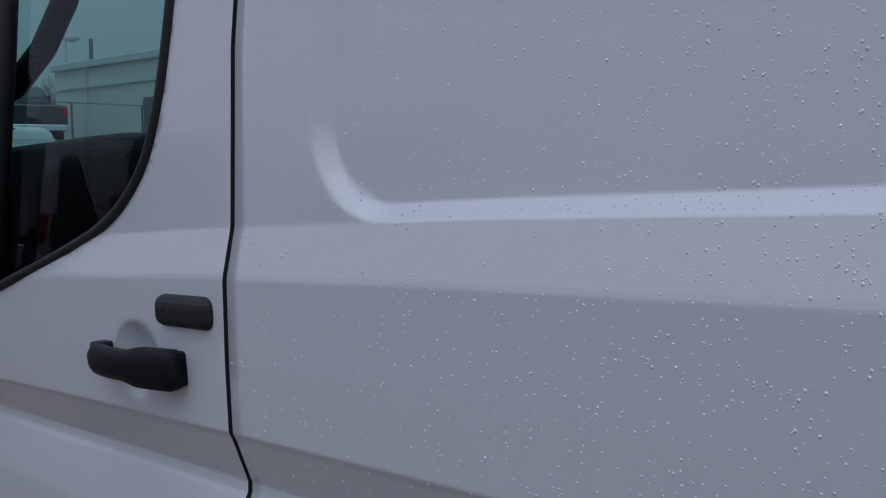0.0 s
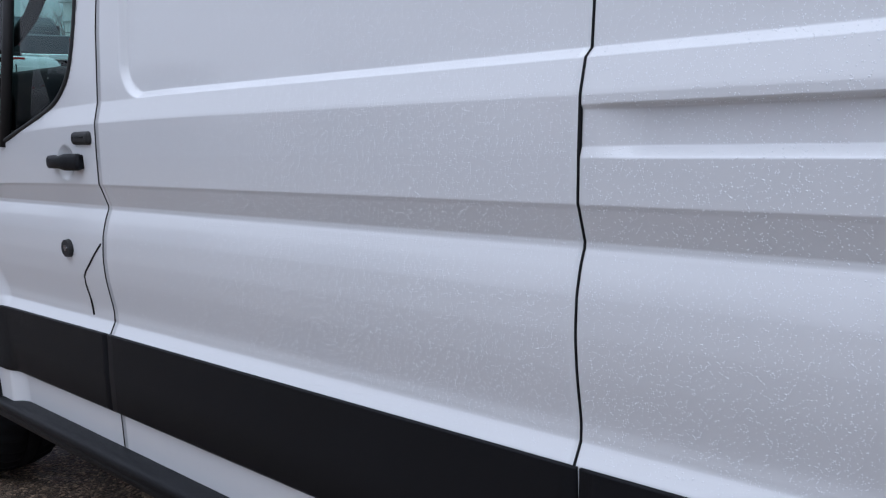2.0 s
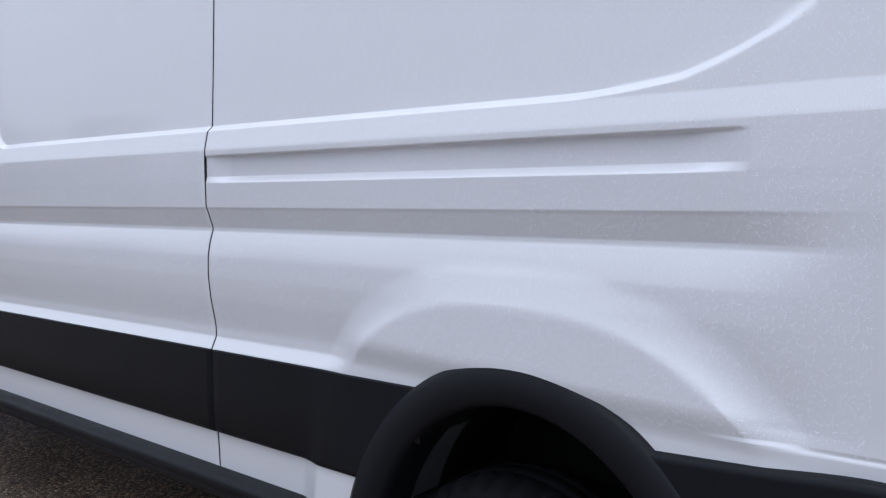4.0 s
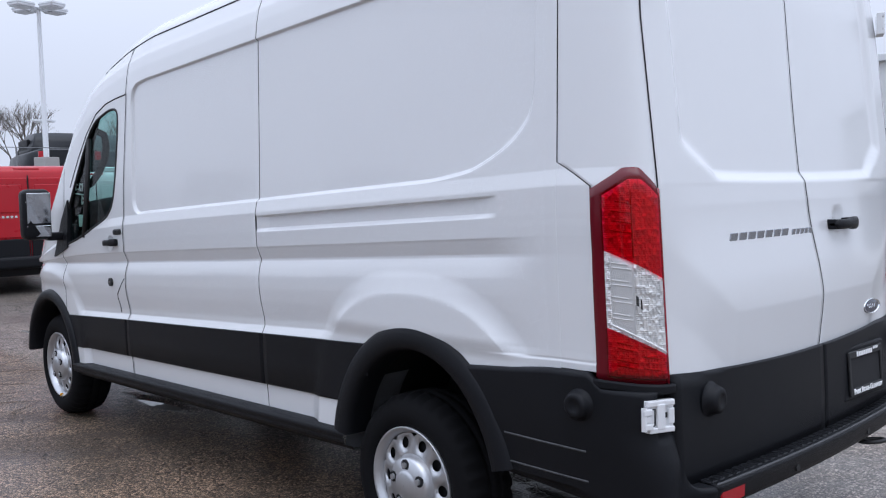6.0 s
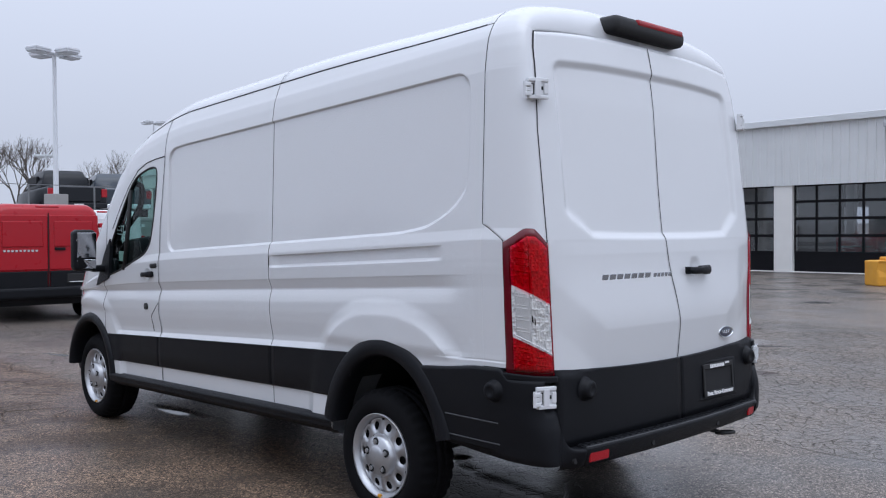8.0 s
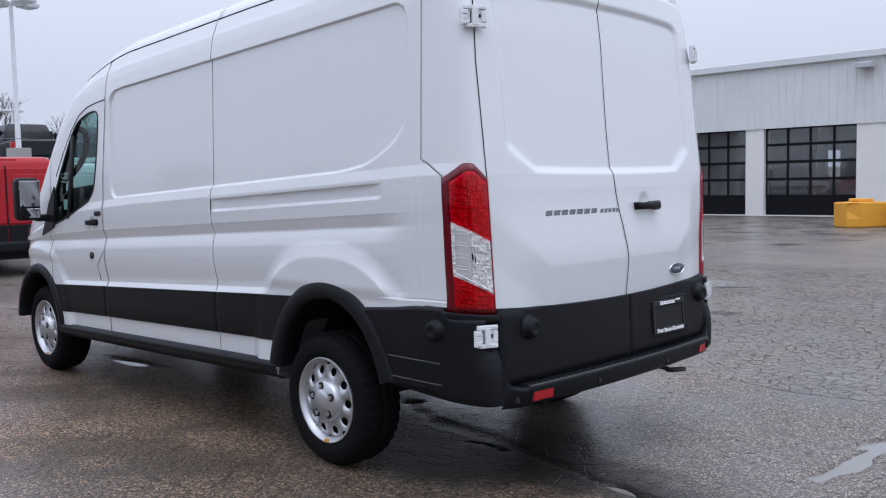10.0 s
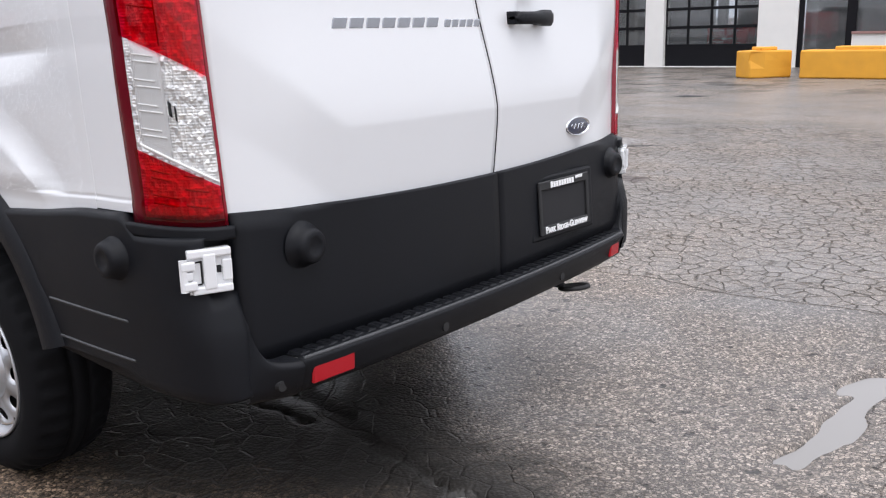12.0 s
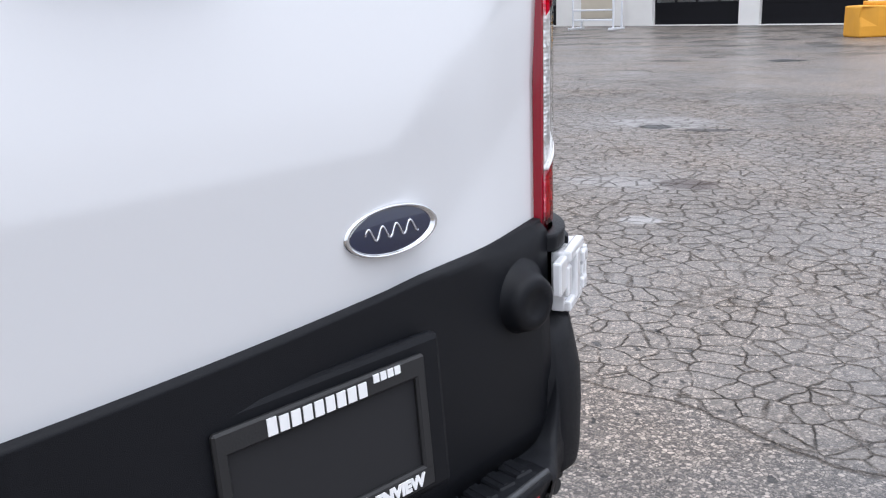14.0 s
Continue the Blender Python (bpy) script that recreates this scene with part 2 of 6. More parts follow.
    old = ranged(op("ADD", py, op("ADD", op("MULTIPLY", ranged(px, 6.1, 7.6, 0.0, 1.0), 0.55), wander)), 0.55, 0.75, 1.0, 0.0)
    show = op("MULTIPLY", pebble, ranged(clump, 0.38, 0.62, 0.45, 1.0))
    tone = mixed(old, mixed(show, (0.06, 0.056, 0.052), (0.46, 0.422, 0.38)), mixed(show, (0.03, 0.0275, 0.025), (0.62, 0.55, 0.47)))
    brown = mixed(ranged(noise_tex(0.45, 4), 0.35, 0.68), (0.78, 0.75, 0.74), (1.25, 1.12, 1.02))
    k = n.new("ShaderNodeMixRGB")
    k.blend_type = "MULTIPLY"
    k.inputs["Fac"].default_value = 1
    l.new(tone, k.inputs["Color1"])
    l.new(brown, k.inputs["Color2"])
    # drier grey bloom on the crazed slab
    bloom = op("MULTIPLY", far, ranged(noise_tex(16, 5, 0.75), 0.35, 0.62, 0.05, 0.45))
    col = mixed(bloom, k.outputs["Color"], (0.225, 0.198, 0.17))
    # dark tar streaks and damp flats towards the building
    lot = op("MAXIMUM", ranged(op("ADD", py, op("MULTIPLY", wander, 2.0)), 16.5, 18.0), ranged(py, 4.5, 8.0, 0.0, 0.22))
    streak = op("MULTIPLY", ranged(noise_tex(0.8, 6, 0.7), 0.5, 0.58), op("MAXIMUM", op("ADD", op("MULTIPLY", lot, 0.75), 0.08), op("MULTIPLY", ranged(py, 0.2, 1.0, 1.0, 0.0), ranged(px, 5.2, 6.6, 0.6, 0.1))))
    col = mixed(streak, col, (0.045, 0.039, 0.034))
    pit = op("MULTIPLY", ranged(noise_tex(11, 2), 0.66, 0.7), 0.85)
    col = mixed(pit, col, (0.015, 0.014, 0.013))
    # pale silt, reddish mud and dark potholes out on the lot: x, y, half length, half width, turn, strength, colour
    rough_edge = op("MULTIPLY", op("SUBTRACT", noise_tex(5.0, 4, 0.7), 0.5), 1.5)
    for x, y, a, c, turn, much, shade in ((2.3, 8.5, 0.52, 0.4, 25, 0.6, (0.3, 0.29, 0.28)), (4.1, 5.1, 0.13, 0.1, 20, 0.7, (0.36, 0.35, 0.34)), (3.4, 5.9, 0.3, 0.2, 20, 0.4, (0.3, 0.29, 0.28)),
                                          (3.86, 6.1, 0.19, 0.17, 20, 0.85, (0.05, 0.031, 0.024)), (2.33, 8.22, 0.16, 0.16, 25, 0.95, (0.012, 0.012, 0.011)), (2.85, 8.25, 0.3, 0.09, 30, 0.8, (0.03, 0.027, 0.025)),
                                          (0.27, 15.8, 0.32, 0.3, 10, 0.95, (0.012, 0.012, 0.011)), (-1.6, 15.22, 0.45, 0.12, 12, 0.9, (0.014, 0.014, 0.013)), (-1.25, 16.2, 0.24, 0.1, 12, 0.9, (0.014, 0.014, 0.013))):
        cs, sn = math.cos(radians(turn)), math.sin(radians(turn))
        u = op("ADD", op("MULTIPLY", px, cs / a), op("ADD", op("MULTIPLY", py, sn / a), -(x * cs + y * sn) / a))
        w = op("ADD", op("MULTIPLY", px, -sn / c), op("ADD", op("MULTIPLY", py, cs / c), (x * sn - y * cs) / c))
        d = op("ADD", op("POWER", op("ADD", op("MULTIPLY", u, u), op("MULTIPLY", w, w)), 0.5), rough_edge)
        col = mixed(ranged(d, 0.8, 1.1, much, 0.0), col, shade)
    # older, darker brown asphalt on the van's near side of the broken strip
    dim = n.new("ShaderNodeMixRGB")
    dim.blend_type = "MULTIPLY"
    dim.inputs["Color2"].default_value = (0.84, 0.73, 0.62, 1)
    l.new(old, dim.inputs["Fac"])
    l.new(col, dim.inputs["Color1"])
    col = dim.outputs["Color"]
    # near-black wet trench; its spread under the van is shade painted in
    soaked_shaded = op("MULTIPLY", ranged(op("ADD", strip, op("MULTIPLY", op("SUBTRACT", noise_tex(7.0, 5, 0.7), 0.5), 0.5)), 0.03, 0.11, 0.85, 0.0), op("MULTIPLY", ranged(px, 4.4, 5.0), ranged(px, 6.7, 7.0, 1.0, 0.0)))
    col = mixed(soaked_shaded, col, (0.006, 0.0055, 0.005))
    # broken asphalt, darkest under the van with shade put into the colour
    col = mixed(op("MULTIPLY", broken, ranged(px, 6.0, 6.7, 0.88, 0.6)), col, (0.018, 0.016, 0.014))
    col = mixed(op("MULTIPLY", crack, 0.6), col, (0.027, 0.022, 0.018))
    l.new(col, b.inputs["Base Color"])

    damp = noise_tex(0.9, 5)
    dull = op("SUBTRACT", 1.0, crack)
    l.new(ranged(damp, 0.35, 0.65, 0.45, 0.75), b.inputs["Roughness"])
    l.new(op("MULTIPLY", dull, 0.35), b.inputs["Specular IOR Level"])
    h = op("ADD", op("MULTIPLY", relief, -0.55), op("MULTIPLY", noise_tex(13, 4), 0.7))
    h = op("SUBTRACT", h, op("ADD", op("MULTIPLY", crack, 2.2), op("MULTIPLY", pit, 1.0)))
    bp = n.new("ShaderNodeBump")
    bp.inputs["Strength"].default_value, bp.inputs["Distance"].default_value = 0.9, 0.007
    l.new(h, bp.inputs["Height"])
    l.new(bp.outputs["Normal"], b.inputs["Normal"])
    # a film of rain water on top
    soft = n.new("ShaderNodeBump")
    soft.inputs["Strength"].default_value, soft.inputs["Distance"].default_value = 0.45, 0.005
    l.new(h, soft.inputs["Height"])
    l.new(soft.outputs["Normal"], b.inputs["Coat Normal"])
    film = op("MAXIMUM", ranged(damp, 0.35, 0.62, 0.7, 0.25), op("MULTIPLY", broken, 0.3))
    l.new(op("MULTIPLY", film, dull), b.inputs["Coat Weight"])
    b.inputs["Coat IOR"].default_value = 1.33
    b.inputs["Coat Roughness"].default_value = 0.22
    return m


def water_mat():
    m, n, l, b = nodes_of("puddle_water")
    # pale base puts part of the sky's reflection into the water's colour
    b.inputs["Base Color"].default_value = (0.24, 0.23, 0.22, 1)
    b.inputs["Roughness"].default_value = 0.03
    b.inputs["IOR"].default_value = 1.33
    no, bp = n.new("ShaderNodeTexNoise"), n.new("ShaderNodeBump")
    no.inputs["Scale"].default_value = 9
    bp.inputs["Strength"].default_value, bp.inputs["Distance"].default_value = 0.05, 0.01
    l.new(no.outputs["Fac"], bp.inputs["Height"])
    l.new(bp.outputs["Normal"], b.inputs["Normal"])
    return m


WHITE = paint("white_van_paint", (0.735, 0.745, 0.76), 0.22, vary=0.015, scale=2, coat=0.8)
BLACK = paint("black_grained_plastic", (0.0065, 0.0072, 0.0095), 0.45, spec=0.2, vary=0.25, scale=5, bump=0.35, bump_scale=900)
RUBBER = paint("black_rubber", (0.014, 0.014, 0.015), 0.6, vary=0.2, bump=0.2, bump_scale=300)
GAP = paint("dark_gap", (0.01, 0.01, 0.012), 0.8)
TYRE = paint("tyre_rubber", (0.006, 0.006, 0.007), 0.8, spec=0.12, vary=0.3, scale=12, bump=0.4, bump_scale=160)
SILVER = paint("silver_wheel_paint", (0.55, 0.56, 0.58), 0.33, metal=0.75, vary=0.08, scale=9)
CHROME = paint("chrome", (0.78, 0.79, 0.8), 0.08, metal=1.0, vary=0.03)
SMOKE = paint("dark_badge_chrome", (0.36, 0.37, 0.39), 0.15, metal=1.0, vary=0.05)
NAVY = paint("navy_enamel", (0.012, 0.018, 0.05), 0.12, vary=0.1, coat=1.0)
RED_LENS = thin_glass("red_lamp_lens", (0.76, 0.009, 0.06), 0.04, ripple=2.5)
CLEAR_LENS = thin_glass("clear_lamp_lens", (0.95, 0.95, 0.94), 0.05)
REDBLOCK = lens_plastic("red_lamp_plastic", (0.42, 0.006, 0.014))
REFLECTOR = reflector("lamp_reflector")
DARK_RED = paint("dark_red_edge", (0.12, 0.004, 0.011), 0.2, spec=0.3, coat=0.4)
EDGE_RED = paint("red_lamp_edge", (0.24, 0.005, 0.017), 0.2, spec=0.4, coat=0.5)
GUIDE = paint("frosted_light_guide", (0.62, 0.62, 0.63), 0.35, vary=0.12, scale=30)
# lighter plastic: scuffs on the step edge, painted highlight on the moulding lines
SCUFF_HIGHLIGHT = paint("scuffed_highlit_edge", (0.05, 0.052, 0.056), 0.55, vary=0.5, scale=60, bump=0.5, bump_scale=300)
REFLECT = paint("red_reflector", (0.4, 0.01, 0.018), 0.3, bump=0.3, bump_scale=500, coat=0.3, spec=0.2)
DARKWELL = paint("wheel_well_plastic", (0.018, 0.0185, 0.02), 0.8, vary=0.3, scale=8)
GREYWELL = paint("grey_inner_panel", (0.17, 0.175, 0.18), 0.6, vary=0.3, scale=7)
CABIN = paint("cab_trim", (0.010, 0.0105, 0.012), 0.7, vary=0.2, spec=0.1)
PANE = thin_glass("tinted_window", (0.54, 0.70, 0.67), 0.02)
BEAD = paint("water_bead", (0.82, 0.84, 0.87), 0.06, vary=0.0, spec=0.6, coat=1.0)
# base darkened to stand in for dark vehicles reflected in the mirrors
MIRROR = paint("mirror_glass", (0.42, 0.44, 0.47), 0.02, metal=1.0, vary=0.0)
INK = paint("white_letters", (0.82, 0.82, 0.82), 0.5, vary=0.03)
PAPER = paint("pale_green_sticker", (0.62, 0.72, 0.66), 0.6, vary=0.05)
REDPAINT = paint("red_van_paint", (0.4, 0.007, 0.016), 0.3, vary=0.04, coat=0.25, spec=0.3)
DARKPAINT = paint("dark_vehicle_paint", (0.009, 0.0105, 0.014), 0.4, vary=0.1, coat=0.12, spec=0.3)
BLUEPAINT = paint("slate_blue_paint", (0.03, 0.042, 0.058), 0.3, vary=0.1, coat=0.3)
SIDING = paint("grey_metal_siding", (0.7, 0.715, 0.715), 0.45, vary=0.07, scale=1.2)
BLOCK = paint("white_painted_block", (0.78, 0.77, 0.74), 0.75, vary=0.06, scale=2.0, bump=0.4, bump_scale=60)
FASCIA = paint("pale_fascia_metal", (0.68, 0.7, 0.71), 0.4, vary=0.05, scale=1.5)
DOORFRAME = paint("black_door_frame", (0.007, 0.007, 0.009), 0.5, vary=0.2, spec=0.15)
SHOPGLASS = thin_glass("shop_glass", (0.72, 0.75, 0.77), 0.09, dust=0.11)
SHOP = paint("shop_interior", (0.3, 0.3, 0.3), 0.9, vary=0.3, scale=0.7)
YELLOW = paint("yellow_barrier_paint", (0.7, 0.335, 0.03), 0.7, vary=0.14, scale=3.0, bump=0.5, bump_scale=40)
CONCRETE = paint("concrete", (0.33, 0.32, 0.31), 0.85, vary=0.15, scale=1.0, bump=0.4, bump_scale=50)
POLE = paint("white_pole_paint", (0.72, 0.74, 0.77), 0.4, vary=0.04)
LAMPHEAD = paint("lamp_head_metal", (0.5, 0.51, 0.53), 0.4, metal=0.3, vary=0.1)
BARK = paint("bark", (0.1, 0.085, 0.075), 0.9, vary=0.3, scale=2)
BEIGE = paint("beige_panel", (0.5, 0.45, 0.36), 0.6, vary=0.1, scale=3)
TRANSOM = paint("brown_red_sill", (0.3, 0.17, 0.15), 0.6)
ASPHALT = asphalt()
WATER = water_mat()


# ---- mesh helpers ----
def mesh_ob(name, verts, faces, mat, parent=None, label="", smooth=True, mats=None, index=None):
    me = bpy.data.meshes.new(name)
    me.from_pydata([tuple(map(float, v)) for v in verts], [], [tuple(map(int, f)) for f in faces])
    for mm in (mats or [mat]):
        me.materials.append(mm)
    if index is not None:
        me.polygons.foreach_set("material_index", index)
    me.polygons.foreach_set("use_smooth", [smooth] * len(me.polygons))
    me.update()
    ob = new(name, me)
    ob.parent = parent
    if label:
        tagged(ob, label)
    return ob


def part(name, bm, material, parent, label="", smooth=False):
    me = bpy.data.meshes.new(name)
    bmesh.ops.recalc_face_normals(bm, faces=bm.faces[:])
    bm.to_mesh(me)
    bm.free()
    me.materials.append(material)
    if smooth:
        me.polygons.foreach_set("use_smooth", [True] * len(me.polygons))
    ob = new(name, me)
    ob.parent = parent
    if label:
        tagged(ob, label)
    return ob


def thing(name, label, category, group="", m=None, kind=""):
    ob = tagged(new(name), label, category, group, kind)
    if m is not None:
        ob.matrix_world = m
    return ob


def add_box(bm, x0, x1, y0, y1, z0, z1, bevel=0.0, seg=2, m=None):
    r = bmesh.ops.create_cube(bm, size=1)
    vs = r["verts"]
    bmesh.ops.scale(bm, vec=(x1 - x0, y1 - y0, z1 - z0), verts=vs)
    bmesh.ops.translate(bm, vec=((x0 + x1) / 2, (y0 + y1) / 2, (z0 + z1) / 2), verts=vs)
    if bevel:
        es = list({e for v in vs for e in v.link_edges})
        g = bmesh.ops.bevel(bm, geom=es, offset=bevel, segments=seg, affect="EDGES", profile=0.5)
        vs = list({v for f in g["faces"] for v in f.verts} | {v for v in vs if v.is_valid})
    if m is not None:
        bmesh.ops.transform(bm, matrix=m, verts=vs)
    return vs


def box(x0, x1, y0, y1, z0, z1, bevel=0.0, seg=2, m=None):
    bm = bmesh.new()
    add_box(bm, x0, x1, y0, y1, z0, z1, bevel, seg, m)
    return bm


def add_cone(bm, p, q, r0, r1, seg=12, caps=True):
    p, q = Vector(p), Vector(q)
    d = q - p
    m = Matrix.Translation((p + q) / 2) @ d.to_track_quat("Z", "Y").to_matrix().to_4x4()
    bmesh.ops.create_cone(bm, cap_ends=caps, segments=seg, radius1=r0, radius2=r1, depth=d.length, matrix=m)


def lathe(profile, seg=48, m=None, wobble=None):
    """Turn (radius, along) pairs about the y axis; wobble(i, j, r) may change a radius."""
    verts, faces = [], []
    n = len(profile)
    for i in range(seg):
        a = 2 * math.pi * i / seg
        for j, (r, y) in enumerate(profile):
            rr = wobble(i, j, r) if wobble else r
            verts.append(Vector((rr * math.cos(a), y, rr * math.sin(a))))
    for i in range(seg):
        k = (i + 1) % seg
        for j in range(n - 1):
            faces.append((i * n + j, i * n + j + 1, k * n + j + 1, k * n + j))
    if m is not None:
        verts = [m @ v for v in verts]
    return verts, faces


def grid(P, keep=None, rim=None):
    """Verts and quads of a grid of points; keep masks cells; rim adds a folded-in edge by that vector, last in the list."""
    nz, nx = P.shape[:2]
    verts = P.reshape(-1, 3).tolist()
    idx = np.arange(nz * nx).reshape(nz, nx)
    if keep is None:
        keep = np.ones((nz - 1, nx - 1), bool)
    q = np.stack([idx[:-1, :-1], idx[:-1, 1:], idx[1:, 1:], idx[1:, :-1]], -1)
    faces = q[keep].tolist()
    if rim is not None:
        edges = [(idx[0, i], idx[0, i + 1]) for i in range(nx - 1) if keep[0, i]]
        edges += [(idx[j, -1], idx[j + 1, -1]) for j in range(nz - 1) if keep[j, -1]]
        edges += [(idx[-1, i + 1], idx[-1, i]) for i in range(nx - 1) if keep[-1, i]]
        edges += [(idx[j + 1, 0], idx[j, 0]) for j in range(nz - 1) if keep[j, 0]]
        for a, b in edges:
            k = len(verts)
            verts += [[verts[i][c] + rim[c] for c in range(3)] for i in (a, b)]
            faces.append((a, k, k + 1, b))
    return verts, faces


def rim_index(P, keep, faces):
    """Material 1 for the folded edge, 0 for the skin."""
    skin = int(keep.sum()) if keep is not None else (P.shape[0] - 1) * (P.shape[1] - 1)
    return [0] * skin + [1] * (len(faces) - skin)


def mirrored(verts, faces):
    """The same on the van's other side."""
    return [(v[0], 2.06 - v[1], v[2]) for v in verts], [tuple(reversed(f)) for f in faces]


def tube(points, r, seg=8, closed=False):
    """Verts and faces of a round tube along points."""
    pts = [Vector(p) for p in points]
    n = len(pts)
    verts, faces = [], []
    for i, p in enumerate(pts):
        a = pts[(i - 1) % n] if closed or i > 0 else p
        b = pts[(i + 1) % n] if closed or i < n - 1 else p
        q = (b - a).to_track_quat("Z", "Y")
        for k in range(seg):
            t = 2 * math.pi * k / seg
            verts.append(p + q @ Vector((r * math.cos(t), r * math.sin(t), 0)))
    for i in range(n if closed else n - 1):
        j = (i + 1) % n
        for k in range(seg):
            h = (k + 1) % seg
            faces.append((i * seg + k, i * seg + h, j * seg + h, j * seg + k))
    if not closed:
        faces += [tuple(range(seg))[::-1], tuple(range((n - 1) * seg, n * seg))]
    return verts, faces

# ---- the ground ----
def bump_fall(d, w):
    return np.exp(-(d / w) ** 2)


def seg_dist(X, Y, pts):
    """Distance from each place to a broken line."""
    out = np.full(X.shape, 1e9)
    for (ax, ay), (bx, by) in zip(pts, pts[1:]):
        t = np.clip(((X - ax) * (bx - ax) + (Y - ay) * (by - ay)) / ((bx - ax) ** 2 + (by - ay) ** 2), 0, 1)
        out = np.minimum(out, np.hypot(X - ax - t * (bx - ax), Y - ay - t * (by - ay)))
    return out


TRENCH = [(3.9, 1.3), (4.6, 1.02), (5.2, 0.98), (5.75, 0.82), (6.05, 0.76), (6.4, 0.7), (6.75, 0.52), (7.3, 0.3), (8.2, -0.1)]
GULLY = [(6.66, 1.35), (6.78, 1.62), (6.8, 2.0), (6.84, 2.5), (6.95, 2.75)]
# water basins: x, y, half length, half width, turn, depth
BASINS = [(6.36, 0.748, 0.34, 0.06, 3, 0.0), (5.18, 0.845, 0.16, 0.03, 0, 0.0), (4.11, 1.27, 0.07, 0.05, 20, 0.05), (6.76, 2.0, 0.40, 0.04, 86, 0.05),
          (1.2, 0.67, 0.4, 0.07, 5, 0.035),
          (-3.2, 1.4, 0.7, 0.2, 20, 0.03), (3.1, 2.0, 0.4, 0.18, 12, 0.03)]


# hollows that share a sheet of water with a basin beside them
HOLLOWS = [(5.91, 0.775, 0.03, 0.02, -10, 0.045), (6.49, 0.757, 0.2, 0.058, 12, 0.1), (6.66, 0.82, 0.12, 0.04, 28, 0.1), (6.08, 0.75, 0.1, 0.042, -10, 0.1), (6.02, 0.735, 0.03, 0.03, 0, 0.1), (6.26, 0.72, 0.08, 0.014, -8, 0.1),
           (5.07, 0.845, 0.035, 0.014, 10, 0.045), (5.28, 0.843, 0.03, 0.02, 0, 0.045), (5.17, 0.86, 0.05, 0.01, -20, 0.04),
           (6.72, 2.28, 0.13, 0.035, 75, 0.04), (6.79, 1.9, 0.13, 0.04, 95, 0.04), (6.73, 1.64, 0.12, 0.03, 65, 0.04)]


def ground_height(X, Y):
    shape = X.shape
    n1 = np.array([noise.fractal((x * 0.9, y * 0.9, 0.3), 1.0, 2.1, 4) for x, y in zip(X.ravel(), Y.ravel())]).reshape(shape)
    n2 = np.array([noise.noise((x * 7.0, y * 7.0, 3.1)) for x, y in zip(X.ravel(), Y.ravel())]).reshape(shape)
    z = 0.004 * n1 + 0.0025 * n2
    wob = 0.05 * n1 + 0.035 * n2
    z -= 0.014 * bump_fall(np.maximum(0, seg_dist(X, Y, TRENCH) + wob - 0.02), 0.03)
    z -= 0.012 * bump_fall(np.maximum(0, seg_dist(X, Y, GULLY) + wob - 0.03), 0.04)
    for x, y, a, b, turn, depth in BASINS + HOLLOWS:
        c, s = math.cos(radians(turn)), math.sin(radians(turn))
        u, v = (X - x) * c + (Y - y) * s, -(X - x) * s + (Y - y) * c
        d = np.hypot(u / a, v / b) + (n1 * 0.4 + n2 * 0.35)
        z -= depth * np.clip(1.25 - d, 0, 1)
    return np.minimum(z, 0.006)


def spaced(stops):
    out = []
    for lo, hi, step in stops:
        out += np.arange(lo, hi, step).tolist()
    return np.array(out + [stops[-1][1]])


gx = spaced([(-600, -100, 100), (-100, -20, 10), (-20, -4, 0.8), (-4, 3.6, 0.12), (3.6, 5.75, 0.035), (5.75, 7.0, 0.016), (7.0, 8.6, 0.035), (8.6, 12, 0.2), (12, 40, 4), (40, 600, 80)])
gy = spaced([(-600, -60, 90), (-60, -8, 4), (-8, -1, 0.35), (-1, 0.5, 0.035), (0.5, 1.0, 0.0125), (1.0, 3.4, 0.035), (3.4, 9.5, 0.12), (9.5, 18, 0.25), (18, 40, 1.5), (40, 600, 80)])
GX, GY = np.meshgrid(gx, gy)
near = (GX > -6) & (GX < 11) & (GY > -4) & (GY < 19)
GZ = np.zeros_like(GX)
GZ[near] = ground_height(GX[near], GY[near])
v, f = grid(np.stack([GX, GY, GZ], -1))
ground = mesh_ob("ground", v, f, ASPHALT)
tagged(ground, "wet grey asphalt parking lot with crazing and potholes", "ground", kind="structure")


def puddle(x, y, a, b, turn, depth):
    """A flat sheet of water that fills a hollow; the ground's own edge gives its outline."""
    c, s = math.cos(radians(turn)), math.sin(radians(turn))
    ring = []
    for i in range(40):
        t = 2 * math.pi * i / 40
        u, w = 2.0 * a * math.cos(t), 3.0 * b * math.sin(t)
        ring.append((x + u * c - w * s, y + u * s + w * c, -0.021))
    ob = mesh_ob("puddle", [(x, y, -0.021)] + ring, [(0, i + 1, (i + 1) % 40 + 1) for i in range(40)], WATER, smooth=False)
    return tagged(ob, "shallow rain puddle lying in broken asphalt", "puddle", "puddles on the lot")


for spec in BASINS:
    puddle(*spec)

# ---- the white van: its shape ----
K = 0.048            # its body lines rise towards the rear
MID = 1.03           # half its width
REAR = 5.545         # where the rear corner post begins
POST_CUT = 1.488     # below this level the post seam runs aside to the tail lamp
SEAM_MID = 3.75
CUT_MID = 3.75
Z_LOW, Z_RAIL = 0.47, 2.43
